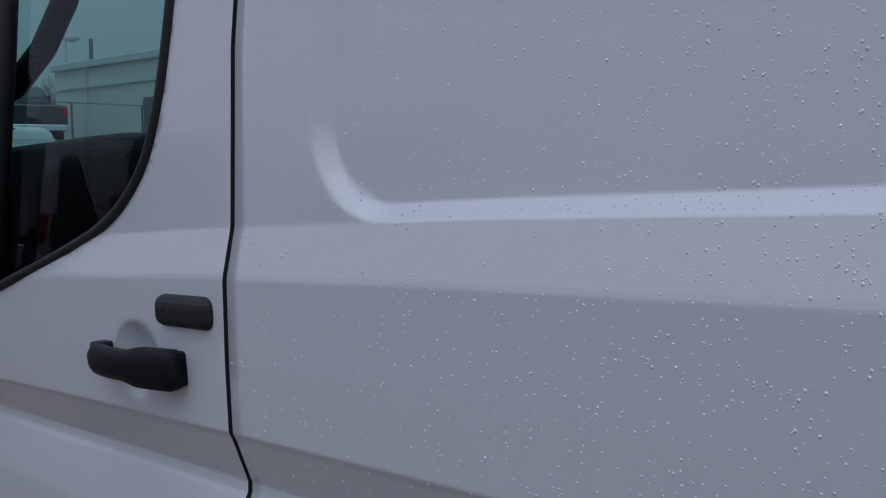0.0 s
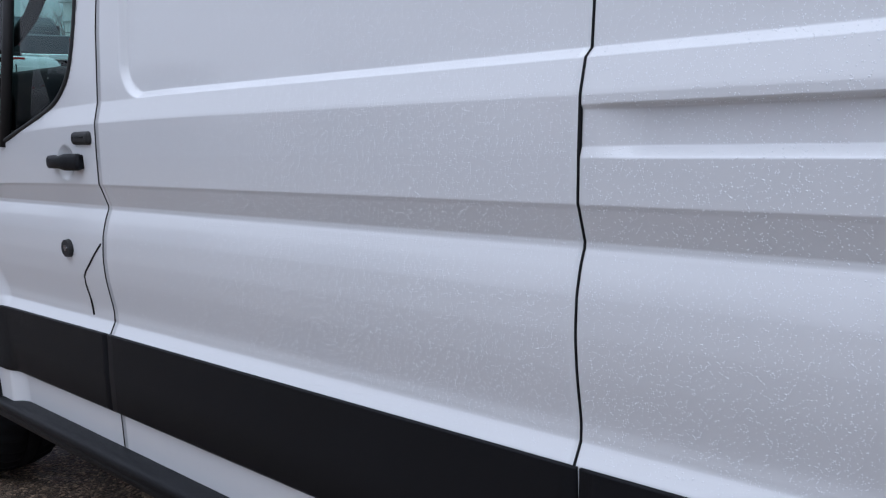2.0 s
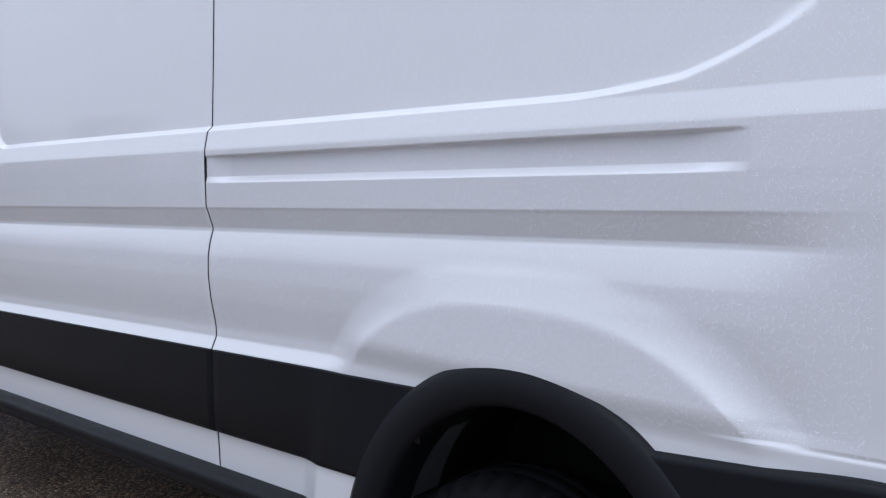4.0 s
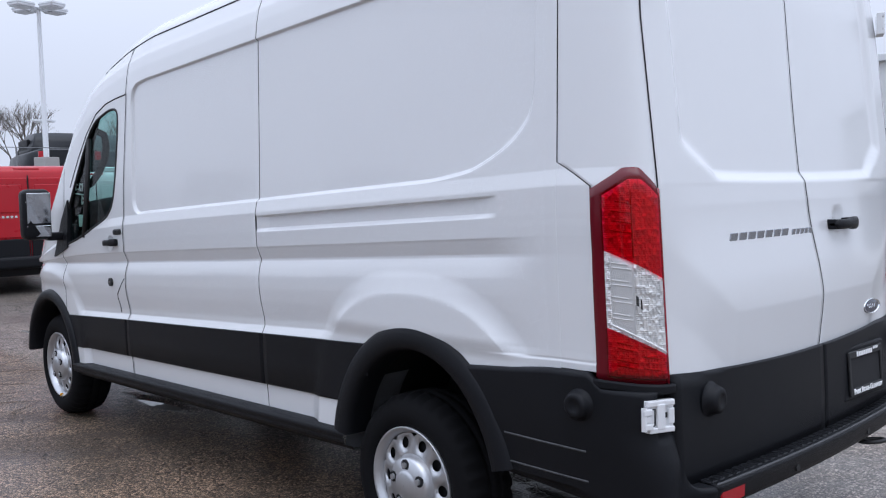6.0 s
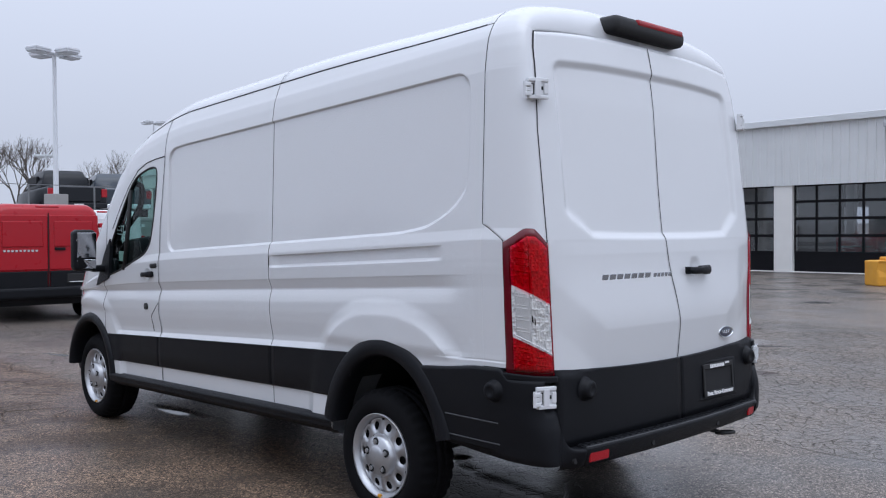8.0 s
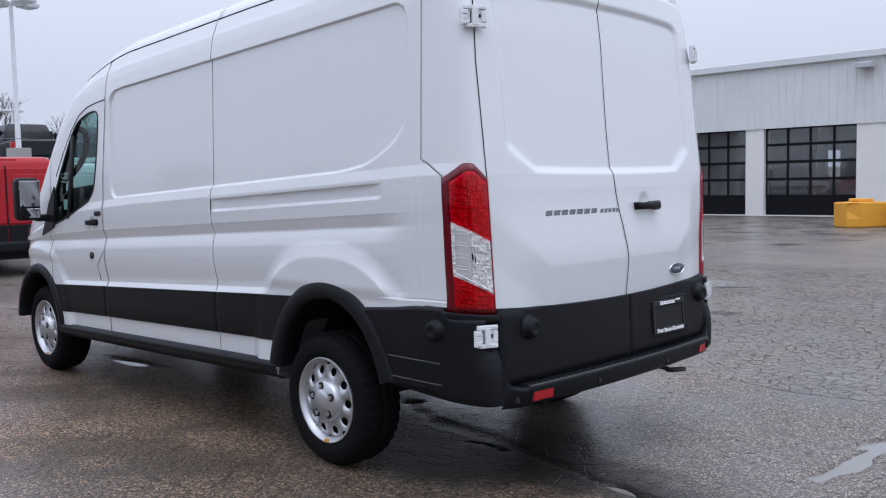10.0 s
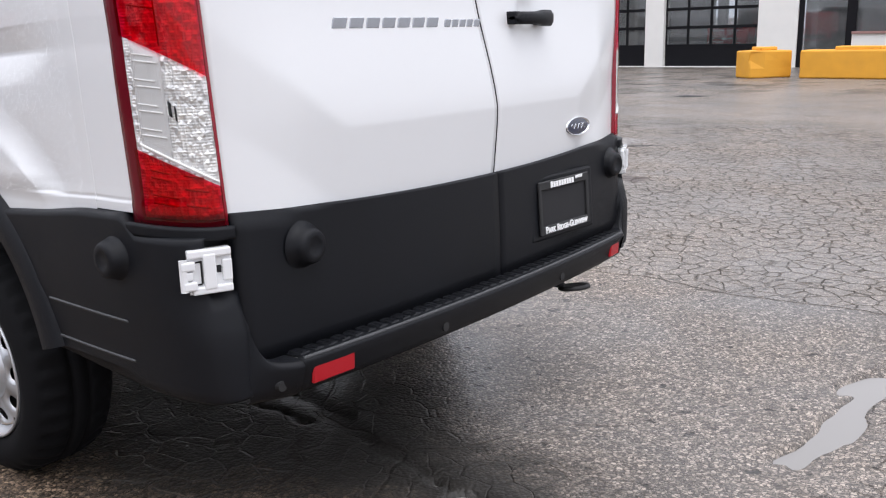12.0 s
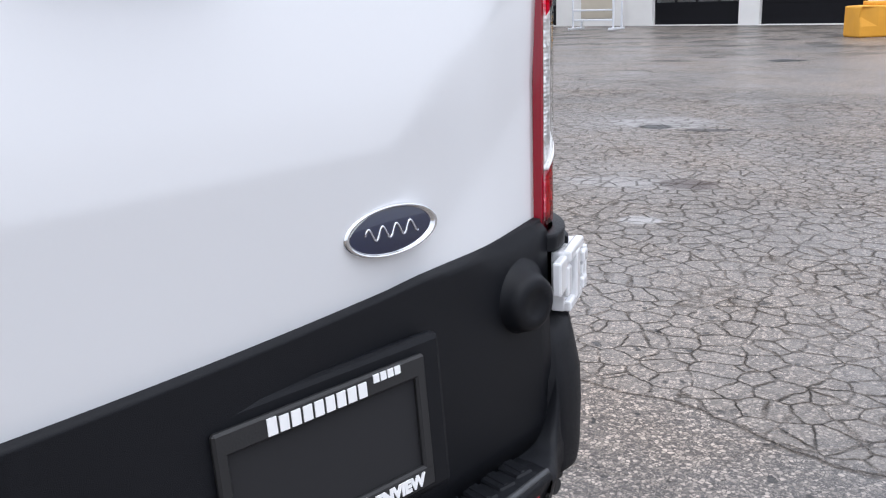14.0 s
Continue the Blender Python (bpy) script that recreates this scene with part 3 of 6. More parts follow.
PROFILE = [(0.47, 0.036), (0.60, 0.03), (0.835, 0.013), (0.85, 0.012), (0.885, 0.029), (0.915, 0.029), (0.95, 0.022), (1.0, 0.012), (1.06, 0.005),
           (1.12, 0.0055), (1.165, 0.014), (1.19, 0.0235), (1.2, 0.024), (1.25, 0.006), (1.258, 0.002), (1.33, 0.0), (1.416, 0.0), (1.422, 0.001), (1.469, 0.0115),
           (1.6, 0.0165), (1.9, 0.0265), (2.2, 0.0365), (2.3, 0.05), (2.36, 0.063), (2.40, 0.081), (2.43, 0.1), (2.465, 0.131), (2.50, 0.183), (2.53, 0.265), (2.555, 0.41),
           (2.58, 0.65), (2.59, 1.03)]
PZ = np.arange(0.47, 2.5901, 0.002)
PY = np.interp(PZ, [p[0] for p in PROFILE], [p[1] for p in PROFILE])


def blurred(a, width):
    k = np.exp(-np.linspace(-2.5, 2.5, 2 * width + 1) ** 2)
    return np.convolve(np.pad(a, width, mode="edge"), k / k.sum(), mode="valid")


# soft curves below the crease and over the shoulder of the roof, sharp lines between
PY = np.where((PZ > 0.895) & (PZ < 1.185), blurred(PY, 14), np.where((PZ > 2.22) & (PZ < 2.57), blurred(PY, 8), PY))
TOPX = np.array([0.12, 0.19, 0.33, 0.61, 0.84, 1.09, 1.3, 1.51, 1.74, 1.98, 2.25, 2.6])
TOPZ = np.array([0.98, 1.14, 1.26, 1.36, 1.46, 1.75, 2.02, 2.27, 2.44, 2.52, 2.565, 2.59])


def smooth01(t):
    t = np.clip(t, 0, 1)
    return t * t * (3 - 2 * t)


def actual(x, z):
    return z + K * np.interp(z, [0.47, 0.62, 0.8], [0.5, 0.7, 1.0]) * (x - SEAM_MID)


def side_y(x, z):
    """How far in the skin lies on the van's flank, at x and the level z of its middle seam."""
    za = actual(x, z)
    y = np.interp(z, PZ, PY)
    # long sunken panel with rounded corners and a cut lower rear corner
    cx, cz, hx, hz, r = 3.925, 1.8445, 1.525, 0.3755, 0.095
    qx, qz = np.abs(x - cx) - hx + r, np.abs(z - cz) - hz + r
    inside = -(np.hypot(np.maximum(qx, 0), np.maximum(qz, 0)) + np.minimum(np.maximum(qx, qz), 0) - r)
    u = np.clip(x - 5.15, -0.3, 0.4)
    cut = (z - 1.469 - 0.42 * u - 0.55 * u * np.abs(u)) / np.hypot(1, 0.42 + 1.1 * np.abs(u))
    blend = np.clip(1 - np.abs(inside - cut) / 0.12, 0, 1)
    inside = np.minimum(inside, cut) - 0.02 * blend * blend
    y = y + 0.0155 * np.clip(inside / np.interp(z, [1.7, 2.1], [0.0145, 0.007]), 0, 1)
    # two-edged groove behind the middle seam
    deep = 0.018 * np.clip((x - 3.755) / 0.09, 0.25, 1) * np.clip((5.29 - x) / 0.12, 0, 1) * (x > CUT_MID)
    y = y + deep * np.minimum(np.clip((z - 1.326) / 0.016, 0, 1), np.clip((1.402 - z) / 0.007, 0, 1))
    # swellings round the wheels
    for ax, az, rx, rz, lim in ((4.83, 0.38, 0.65, 0.735, 0.2), (1.05, 0.36, 0.56, 0.66, 0.18)):
        e = (np.abs((x - ax) / rx) ** 2.5 + np.abs((za - az) / rz) ** 2.5) ** 0.4
        w = (1 - np.clip((e - 0.985) / (lim * 0.6), 0, 1)) ** 1.25
        out = 0.006 - 0.018 * smooth01((za - 0.9) / 0.08)
        y = y * (1 - w) + np.minimum(y, out) * w
    # dish behind the door handle
    d = np.hypot(x - 2.105, za - 1.240) / 0.048
    y = y + 0.016 * np.clip(1 - d * d, 0, 1)
    # the flank fades smooth towards the tail and turns in at the nose
    fade = 0.92 * smooth01((x - 5.2) / 0.3) * ((z > 0.86) & (z < 1.3))
    y = y * (1 - fade) + fade * np.interp(z, [0.86, 1.3], [0.0135, 0.0])
    y = y + 0.42 * np.clip((1.25 - x) / 1.15, 0, 1) ** 2.6
    return y


def body_point(x, z):
    """The skin at x and profile level z, squeezed under the bonnet and windscreen line."""
    top = np.interp(x, TOPX, TOPZ)
    low = 1.20 if np.isscalar(x) else np.where(x < 0.4, 0.9, 1.20)
    zz = np.where(z > low, low + (z - low) * (top - low) / (2.59 - low), z)
    y = side_y(x, z)
    # the roof crowns along its length
    zz = zz + 0.05 * smooth01((z - 2.38) / 0.1) * smooth01((x - 1.85) / 0.7) * smooth01((5.6 - x) / 1.6)
    return np.stack([x, y, actual(x, zz)], -1)


def levels(lo, hi):
    base = np.arange(lo, hi, 0.012).tolist()
    for a, b in ((0.83, 0.92), (1.18, 1.27), (1.31, 1.44), (1.459, 1.57), (2.2, 2.228)):
        base += np.arange(a, b, 0.0035).tolist()
    for a, b in ((1.464, 1.49), (1.322, 1.346), (1.392, 1.406), (1.41, 1.425), (1.244, 1.262)):
        base += np.arange(a, b, 0.0017).tolist()
    base += [p for p, _ in PROFILE] + [hi]
    out = []
    for z in sorted(set(round(z, 4) for z in base if lo <= z <= hi)):
        if not out or z - out[-1] > 0.0013:
            out.append(z)
    out[-1] = hi
    return np.array(out)


def columns(lo, hi, step=0.02):
    base = np.arange(lo, hi, step).tolist() + [hi]
    for a, b in ((2.32, 2.52), (3.752, 3.86), (5.36, 5.46), (5.1, 5.3), (2.05, 2.16)):
        base += [c for c in np.arange(a, b, 0.004) if lo < c < hi]
    base += [c for c in np.arange(2.394, 2.424, 0.0018) if lo < c < hi]
    return np.array(sorted(set(round(c, 4) for c in base)))


def ellipse_hole(P, cx, cz, rx, rz):
    """Snap the grid to an opening and say which cells stay."""
    e = np.hypot((P[..., 0] - cx) / rx, (P[..., 2] - cz) / rz)
    hit = np.abs(e - 1) < 0.03
    s = np.where(hit, 1 / np.maximum(e, 1e-6), 1)
    P[..., 0] = cx + (P[..., 0] - cx) * s
    P[..., 2] = cz + (P[..., 2] - cz) * s
    c = (P[:-1, :-1] + P[1:, :-1] + P[:-1, 1:] + P[1:, 1:]) / 4
    return np.hypot((c[..., 0] - cx) / rx, (c[..., 2] - cz) / rz) > 1


WINDOW = [(1.20, 1.145), (1.36, 1.195), (1.66, 1.262), (1.90, 1.338), (2.045, 1.392), (2.118, 1.455), (2.152, 1.54), (2.178, 1.66), (2.228, 1.98), (2.195, 2.03), (2.08, 2.03), (1.84, 1.965), (1.62, 1.72)]

for _ in range(2):
    # round off its corners
    WINDOW = [(p[0] * a + q[0] * (1 - a), p[1] * a + q[1] * (1 - a)) for p, q in zip(WINDOW, WINDOW[1:] + WINDOW[:1]) for a in (0.78, 0.22)]


def in_polygon(x, z, poly):
    inside = np.zeros(x.shape, bool)
    for (ax, az), (bx, bz) in zip(poly, poly[1:] + poly[:1]):
        cross = ((az > z) != (bz > z)) & (x < (bx - ax) * (z - az) / (bz - az + 1e-12) + ax)
        inside ^= cross
    return inside


def snap_polygon(P, poly, reach):
    best = np.full(P.shape[:2], 1e9)
    tx, tz = P[..., 0].copy(), P[..., 2].copy()
    for (ax, az), (bx, bz) in zip(poly, poly[1:] + poly[:1]):
        t = np.clip(((P[..., 0] - ax) * (bx - ax) + (P[..., 2] - az) * (bz - az)) / ((bx - ax) ** 2 + (bz - az) ** 2), 0, 1)
        qx, qz = ax + t * (bx - ax), az + t * (bz - az)
        d = np.hypot(P[..., 0] - qx, P[..., 2] - qz)
        near_it = d < best
        best = np.where(near_it, d, best)
        tx, tz = np.where(near_it, qx, tx), np.where(near_it, qz, tz)
    hit = best < reach
    P[..., 0], P[..., 2] = np.where(hit, tx, P[..., 0]), np.where(hit, tz, P[..., 2])
    c = (P[:-1, :-1] + P[1:, :-1] + P[:-1, 1:] + P[1:, 1:]) / 4
    return ~in_polygon(c[..., 0], c[..., 2], poly)


def seam_front(z):
    """The rear edge of the front door: it leans back above the handle."""
    return 2.268 + 0.014 * np.clip((z - 1.02) / 0.15, 0, 1) + 0.055 * np.clip((z - 1.65) / 0.5, 0, 1)


REAR_ARCH = (4.83, 0.38, 0.455, 0.545)
FRONT_ARCH = (1.05, 0.36, 0.42, 0.49)

van = thing("cargo_van", "white mid-roof cargo van with black lower cladding on wet asphalt", "van")


def both(name, v, f, mat, label="", smooth=True, index=None):
    """A part on the near flank and its twin on the far flank."""
    mats = [mat, GAP] if index is not None else None
    a = mesh_ob(name, v, f, mat, van, label, smooth, mats, index)
    v2, f2 = mirrored(v, f)
    mesh_ob(name, v2, f2, mat, van, label, smooth, mats, index)
    return a


def flank(name, left, right, lo, hi, step=0.02, hole=None, window=False, label=""):
    zs = levels(lo, hi)
    a, b = left(zs), right(zs)
    xs0 = columns(float(np.min(a)), float(np.max(b)), step)
    t = (xs0 - xs0[0]) / (xs0[-1] - xs0[0])
    X = a[:, None] + (b - a)[:, None] * t[None, :]
    Z = np.repeat(zs[:, None], len(t), 1)
    P = body_point(X, Z)
    if hole and hole[0] is REAR_ARCH:
        P[..., 2] = np.where((P[..., 0] > 5.0), np.maximum(P[..., 2], 0.66), P[..., 2])
    keep = np.ones((len(zs) - 1, len(t) - 1), bool)
    for h in (hole or []):
        keep &= ellipse_hole(P, *h)
    if window:
        keep &= snap_polygon(P, WINDOW, 0.011)
    v, f = grid(P, keep, (0, 0.03, 0))
    return both(name, v, f, WHITE, label, index=rim_index(P, keep, f))


def const(c):
    return lambda z: np.full(z.shape, c)


flank("front_wing", const(0.12), const(1.327), Z_LOW, Z_RAIL, 0.03, [FRONT_ARCH])
flank("front_door", const(1.333), lambda z: seam_front(z) - 0.0036, Z_LOW, Z_RAIL, 0.01, [FRONT_ARCH], True)
flank("side_panel", lambda z: seam_front(z) + 0.0036, const(CUT_MID - 0.0026), Z_LOW, Z_RAIL)
flank("rear_quarter_panel", const(CUT_MID + 0.0026), lambda z: np.where(z > POST_CUT, REAR - 0.0025, REAR + 0.0025), Z_LOW, Z_RAIL, 0.01, [REAR_ARCH])

# roof skin in two halves of its length, with the ditch line along the rail
for name, lo, hi in (("cab_roof", 1.93, CUT_MID - 0.002), ("roof", CUT_MID + 0.002, REAR - 0.0025)):
    zs = levels(Z_RAIL + 0.004, 2.59)
    xs = np.arange(lo, hi, 0.06).tolist() + [hi]
    X, Z = np.meshgrid(np.array(xs), zs)
    P = body_point(X, Z)
    Q = P[::-1].copy()
    Q[..., 1] = 2 * MID - Q[..., 1]
    P = np.concatenate([P, Q[1:]])
    v, f = grid(P, None, (0, 0, -0.015))
    mesh_ob(name, v, f, WHITE, van, "", True, [WHITE, GAP], rim_index(P, None, f))
# bonnet and windscreen
for name, lo, hi, mat in (("bonnet", 0.12, 0.93, WHITE), ("windscreen", 0.935, 1.925, PANE)):
    zs = levels(Z_RAIL + 0.004, 2.59)
    X, Z = np.meshgrid(np.linspace(lo, hi, 30), zs)
    P = body_point(X, Z)
    Q = P[::-1].copy()
    Q[..., 1] = 2 * MID - Q[..., 1]
    v, f = grid(np.concatenate([P, Q[1:]]))
    mesh_ob(name, v, f, mat, van)
# nose: grille face and front bumper
part("grille", box(0.1, 0.16, 0.5, 1.56, 0.62, 0.95, 0.02), BLACK, van)
part("front_bumper", box(0.02, 0.32, 0.28, 1.78, 0.26, 0.62, 0.06, 3), BLACK, van)
both("headlamp", *grid(np.array([[(0.14 + 0.02 * k, 0.40 - 0.016 * k + 0.01 * j, 0.78 + 0.06 * j + 0.01 * k) for k in range(12)] for j in range(5)])), CLEAR_LENS)


# rear corner post, wrapped from the flank to the door frame
def rear_x(z):
    return np.interp(z, [0.4, 0.9, 1.5, 2.16, 2.3, 2.46, 2.6], [5.868, 5.868, 5.852, 5.782, 5.762, 5.73, 5.70])


def door_edge(z):
    return np.interp(z, [0.4, 0.9, 1.5, 2.0, 2.38, 2.5], [0.134, 0.132, 0.108, 0.108, 0.138, 0.17])


def door_top(y):
    return 2.492 - 0.04 * np.abs((y - MID) / 0.9) ** 3


def corner(z, s):
    """The corner post at profile level z, s from 0 at the flank's end to 1 at the door's edge."""
    x0 = np.full(np.shape(z), REAR + 0.0025)
    p0 = body_point(x0, z)
    ex = rear_x(p0[..., 2])
    ey = np.maximum(door_edge(p0[..., 2]) - 0.002, p0[..., 1])
    ez = np.minimum(p0[..., 2], door_top(ey) + 0.006)
    ex = np.where(ez < p0[..., 2] - 0.001, rear_x(ez), ex)
    p2 = np.stack([ex, ey, ez], -1)
    p1 = np.stack([ex - 0.004, p0[..., 1] + 0.004, p0[..., 2] + 0.006 * (p0[..., 2] > 2.3)], -1)
    s = s[..., None]
    return (1 - s) ** 2 * p0 + 2 * s * (1 - s) * p1 + s * s * p2


def post_seam(z):
    """Where the post's front seam lies round the corner, by level."""
    return 0.24 * np.clip((POST_CUT - z) / 0.075, 0, 1)


zs = np.array(sorted(set(levels(0.83, 2.59).tolist() + [POST_CUT, POST_CUT - 0.075])))
t = np.linspace(0, 1, 26)
s0 = post_seam(zs)
Z = np.repeat(zs[:, None], 26, 1)
P = corner(Z, (s0 + 0.012 * (zs < POST_CUT))[:, None] + (1 - s0 - 0.012 * (zs < POST_CUT))[:, None] * t[None, :])
v, f = grid(P, None, (-0.01, 0.012, -0.004))
both("corner_post", v, f, WHITE, "", True, rim_index(P, None, f))
zs = zs[zs <= POST_CUT]
P = corner(np.repeat(zs[:, None], 10, 1), post_seam(zs)[:, None] * np.linspace(0, 1, 10)[None, :])
both("quarter_wrap", *grid(P), WHITE)


# rear doors
def door_skin(y, z):
    w = y - MID
    x = rear_x(z) + 0.045 * (1 - (w / 0.93) ** 2) + 0.004
    # sunken upper panel with cut lower corners
    hx, cz, hz, r = 0.80, 1.925, 0.435 - 0.02 * np.abs(w / 0.78) ** 3, 0.07
    qx, qz = np.abs(w) - hx + r, np.abs(z - cz) - hz + r
    inside = -(np.hypot(np.maximum(qx, 0), np.maximum(qz, 0)) + np.minimum(np.maximum(qx, qz), 0) - r)
    cut = ((z - 1.49) - (np.abs(w) - 0.6) * 0.66) / 1.2
    inside = np.minimum(inside, cut)
    x = x - 0.02 * smooth01(inside / 0.045)
    # fuller lower half, cut off at the corners, turned under at the bottom
    low = np.clip((1.49 - z) / 0.06, 0, 1) * 0.004 + 0.02 * smooth01((1.42 - z) / 0.34)
    low = low * smooth01((0.92 - np.abs(w)) / 0.2)
    edge = (1.075 + np.maximum(0, np.abs(w) - 0.56) * 0.72) - z
    low = low - 0.022 * np.clip(edge / 0.17, 0, 1.2) * (1 - 0.6 * smooth01((np.abs(w) - 0.6) / 0.3))
    x = x + low
    # dish above the handle
    d = np.hypot(y - 1.272, (z - 1.35)) / 0.052
    return x - 0.012 * np.clip(1 - d * d, 0, 1)


def seam_rear(z):
    return 1.03 - 0.028 * smooth01((2.3 - z) / 0.7) + 0.085 * smooth01((1.5 - z) / 0.5)


ZD = np.array(sorted(set(np.round(np.concatenate([np.arange(0.865, 2.5, 0.02), np.arange(1.04, 1.12, 0.006), np.arange(1.4, 1.56, 0.006), np.arange(2.28, 2.4, 0.006)]), 4))))
for name, left, right in (("rear_door", lambda z: door_edge(z) - 0.0006, lambda z: seam_rear(z) - 0.003), ("rear_door", lambda z: seam_rear(z) + 0.003, lambda z: 2 * MID - door_edge(z) + 0.0006)):
    t = np.linspace(0, 1, 60)
    Z = np.repeat(ZD[:, None], 60, 1)
    ZE = 0.865 + (ZD - 0.865) * (door_top(door_edge(ZD)) - 0.865) / (ZD[-1] - 0.865)
    Y = left(ZE)[:, None] + (right(ZE) - left(ZE))[:, None] * t[None, :]
    squeeze = (door_top(Y) - 0.865) / (ZD[-1] - 0.865)
    Z = 0.865 + (Z - 0.865) * squeeze
    P = np.stack([door_skin(Y, Z), Y, Z], -1)
    v, f = grid(P, None, (-0.03, 0, 0))
    mesh_ob(name, v, [tuple(reversed(q)) for q in f], WHITE, van, "", True, [WHITE, GAP], rim_index(P, None, f))

# dark body shell just behind the skin, so that gaps show dark
def shell(inset):
    zs = np.array([0.47, 0.9, 1.25, 1.5, 1.9, 2.2, 2.4, 2.46, 2.5, 2.54])
    xs = np.array([2.36, 2.8, 3.75, 4.2, 5.0, 5.4])
    X, Z = np.meshgrid(xs, zs)
    Y = np.interp(Z, PZ, PY) + inset + 0.05 * (Z > 2.3)
    P = np.stack([X, np.minimum(Y, MID), actual(X, Z) - 0.1 * (Z > 2.38)], -1)
    return P


P = shell(0.05)
keep = np.ones((P.shape[0] - 1, P.shape[1] - 1), bool)
keep[0, 3:5] = False
both("inner_wall", *grid(P, keep), GAP)
P = np.array([[(5.70 - 0.09 * max(0, (z - 1.5)), y, z) for y in np.linspace(0.2, 1.86, 8)] for z in np.linspace(0.5, 2.36, 8)])
mesh_ob("inner_wall", *grid(P), GAP, van)
P = np.array([[(5.36, 0.1 + 0.05 * (z > 2.2), z), (5.55, 0.1 + 0.05 * (z > 2.2), z), (5.70 - 0.09 * max(0, (z - 1.5)), 0.22, z)] for z in np.linspace(0.5, 2.36, 8)])
both("inner_wall", *grid(P), GAP)
part("bulkhead", box(2.33, 2.35, 0.14, 1.92, 0.5, 2.2), CABIN, van)
for y in (0.52, 1.44):
    part("chassis_rail", box(0.6, 5.5, y, y + 0.1, 0.34, 0.44, 0.01, 1), RUBBER, van)
part("fuel_tank", box(2.2, 3.6, 0.62, 1.42, 0.24, 0.43, 0.05, 2), RUBBER, van)
v, f = lathe([(0.001, 0.0), (0.2, 0.0), (0.21, 0.02), (0.30, 0.0), (0.32, 0.03), (0.32, 0.1), (0.28, 0.13), (0.001, 0.13)], 32, pose(5.3, 1.03, 0.44, -90, 0, 0))
mesh_ob("spare_wheel", v, f, TYRE, van)
part("floor_pan", box(0.4, 5.5, 0.2, 1.86, 0.49, 0.52), DARKWELL, van)


# ---- the van's black lower trim ----
def sweep(section, xs, curve=0.0):
    """A section of (inset, level) pairs drawn along the flank."""
    P = np.array([[(x, y + 0.42 * max(0, (1.25 - x) / 1.15) ** 2.6, actual(x, z)) for x in xs] for y, z in section])
    return P


CLAD = [(0.04, 0.598), (0.017, 0.602), (0.010, 0.612), (0.006, 0.72), (0.010, 0.832), (0.014, 0.840), (0.022, 0.845), (0.04, 0.846)]
for a, b in ((1.26, 2.258), (2.262, 3.757), (3.763, 4.78)):
    P = sweep(CLAD, np.linspace(a, b, max(4, int((b - a) / 0.03))))
    skin = side_y(P[..., 0], np.repeat(np.array([q[1] for q in CLAD])[:, None], P.shape[1], 1))
    P[1:-1, :, 1] = np.minimum(P[1:-1, :, 1], skin[1:-1] - 0.006)
    P[..., 2] += 0.005 + 0.004 * np.clip((3.75 - P[..., 0]) / 1.5, -1, 1)
    keep = ellipse_hole(P, 4.83, 0.38, 0.46, 0.55) & ellipse_hole(P, 1.05, 0.36, 0.43, 0.49)
    v, f = grid(P, keep, (0, 0.02, 0))
    both("side_cladding", v, f, BLACK)
SILL = [(0.06, 0.496), (0.022, 0.497), (0.004, 0.492), (-0.012, 0.487), (-0.019, 0.478), (-0.02, 0.462), (-0.014, 0.456), (-0.016, 0.45), (-0.012, 0.43), (0.006, 0.42), (0.03, 0.412), (0.04, 0.395), (0.10, 0.385)]
both("sill_trim", *grid(sweep(SILL, np.linspace(1.45, 4.40, 20))), BLACK)


def arch_trim(cx, cz, rx, rz, wide, a0, a1):
    """Black lip round a wheel opening, with an outer roll and a fold into the well."""
    sec = [(wide, 0.022), (wide - 0.006, -0.004), (wide - 0.02, -0.014), (wide * 0.45, -0.02), (0.012, -0.018), (0.0, -0.008), (-0.004, 0.02), (-0.006, 0.11)]
    rows = []
    for i in range(61):
        t = radians(a0 + (a1 - a0) * i / 60)
        c, s = math.cos(t), math.sin(t)
        rows.append([(cx + (rx + e) * c, y, cz + (rz + e) * s) for e, y in sec])
    return grid(np.array(rows))


both("wheel_arch_trim", *arch_trim(*REAR_ARCH[:2], 0.43, 0.515, 0.099, 15, 168), BLACK)
both("wheel_arch_trim", *arch_trim(*FRONT_ARCH[:2], 0.395, 0.455, 0.075, 8, 172), BLACK)


def well(cx, cz, r, depth):
    rows = []
    for i in range(25):
        t = radians(15 + 150 * i / 24)
        rows.append([(cx + r * math.cos(t), y, cz + (r + 0.06) * math.sin(t)) for y in (0.03, 0.2, depth)])
    v, f = grid(np.array(rows))
    n = len(v)
    v = v + [(cx, depth, cz)]
    f = f + [(n, i * 3 + 2, (i + 1) * 3 + 2) for i in range(24)]
    return v, f


both("wheel_well", *well(4.83, 0.36, 0.50, 0.62), DARKWELL)
both("wheel_well", *well(1.05, 0.36, 0.45, 0.5), DARKWELL)
rows = [[(4.83 + 0.488 * math.cos(radians(a)), y, 0.36 + 0.545 * math.sin(radians(a))) for y in (0.035, 0.09, 0.15, 0.3)] for a in range(138, 178, 2)]
both("inner_panel", *grid(np.array(rows)), GREYWELL)

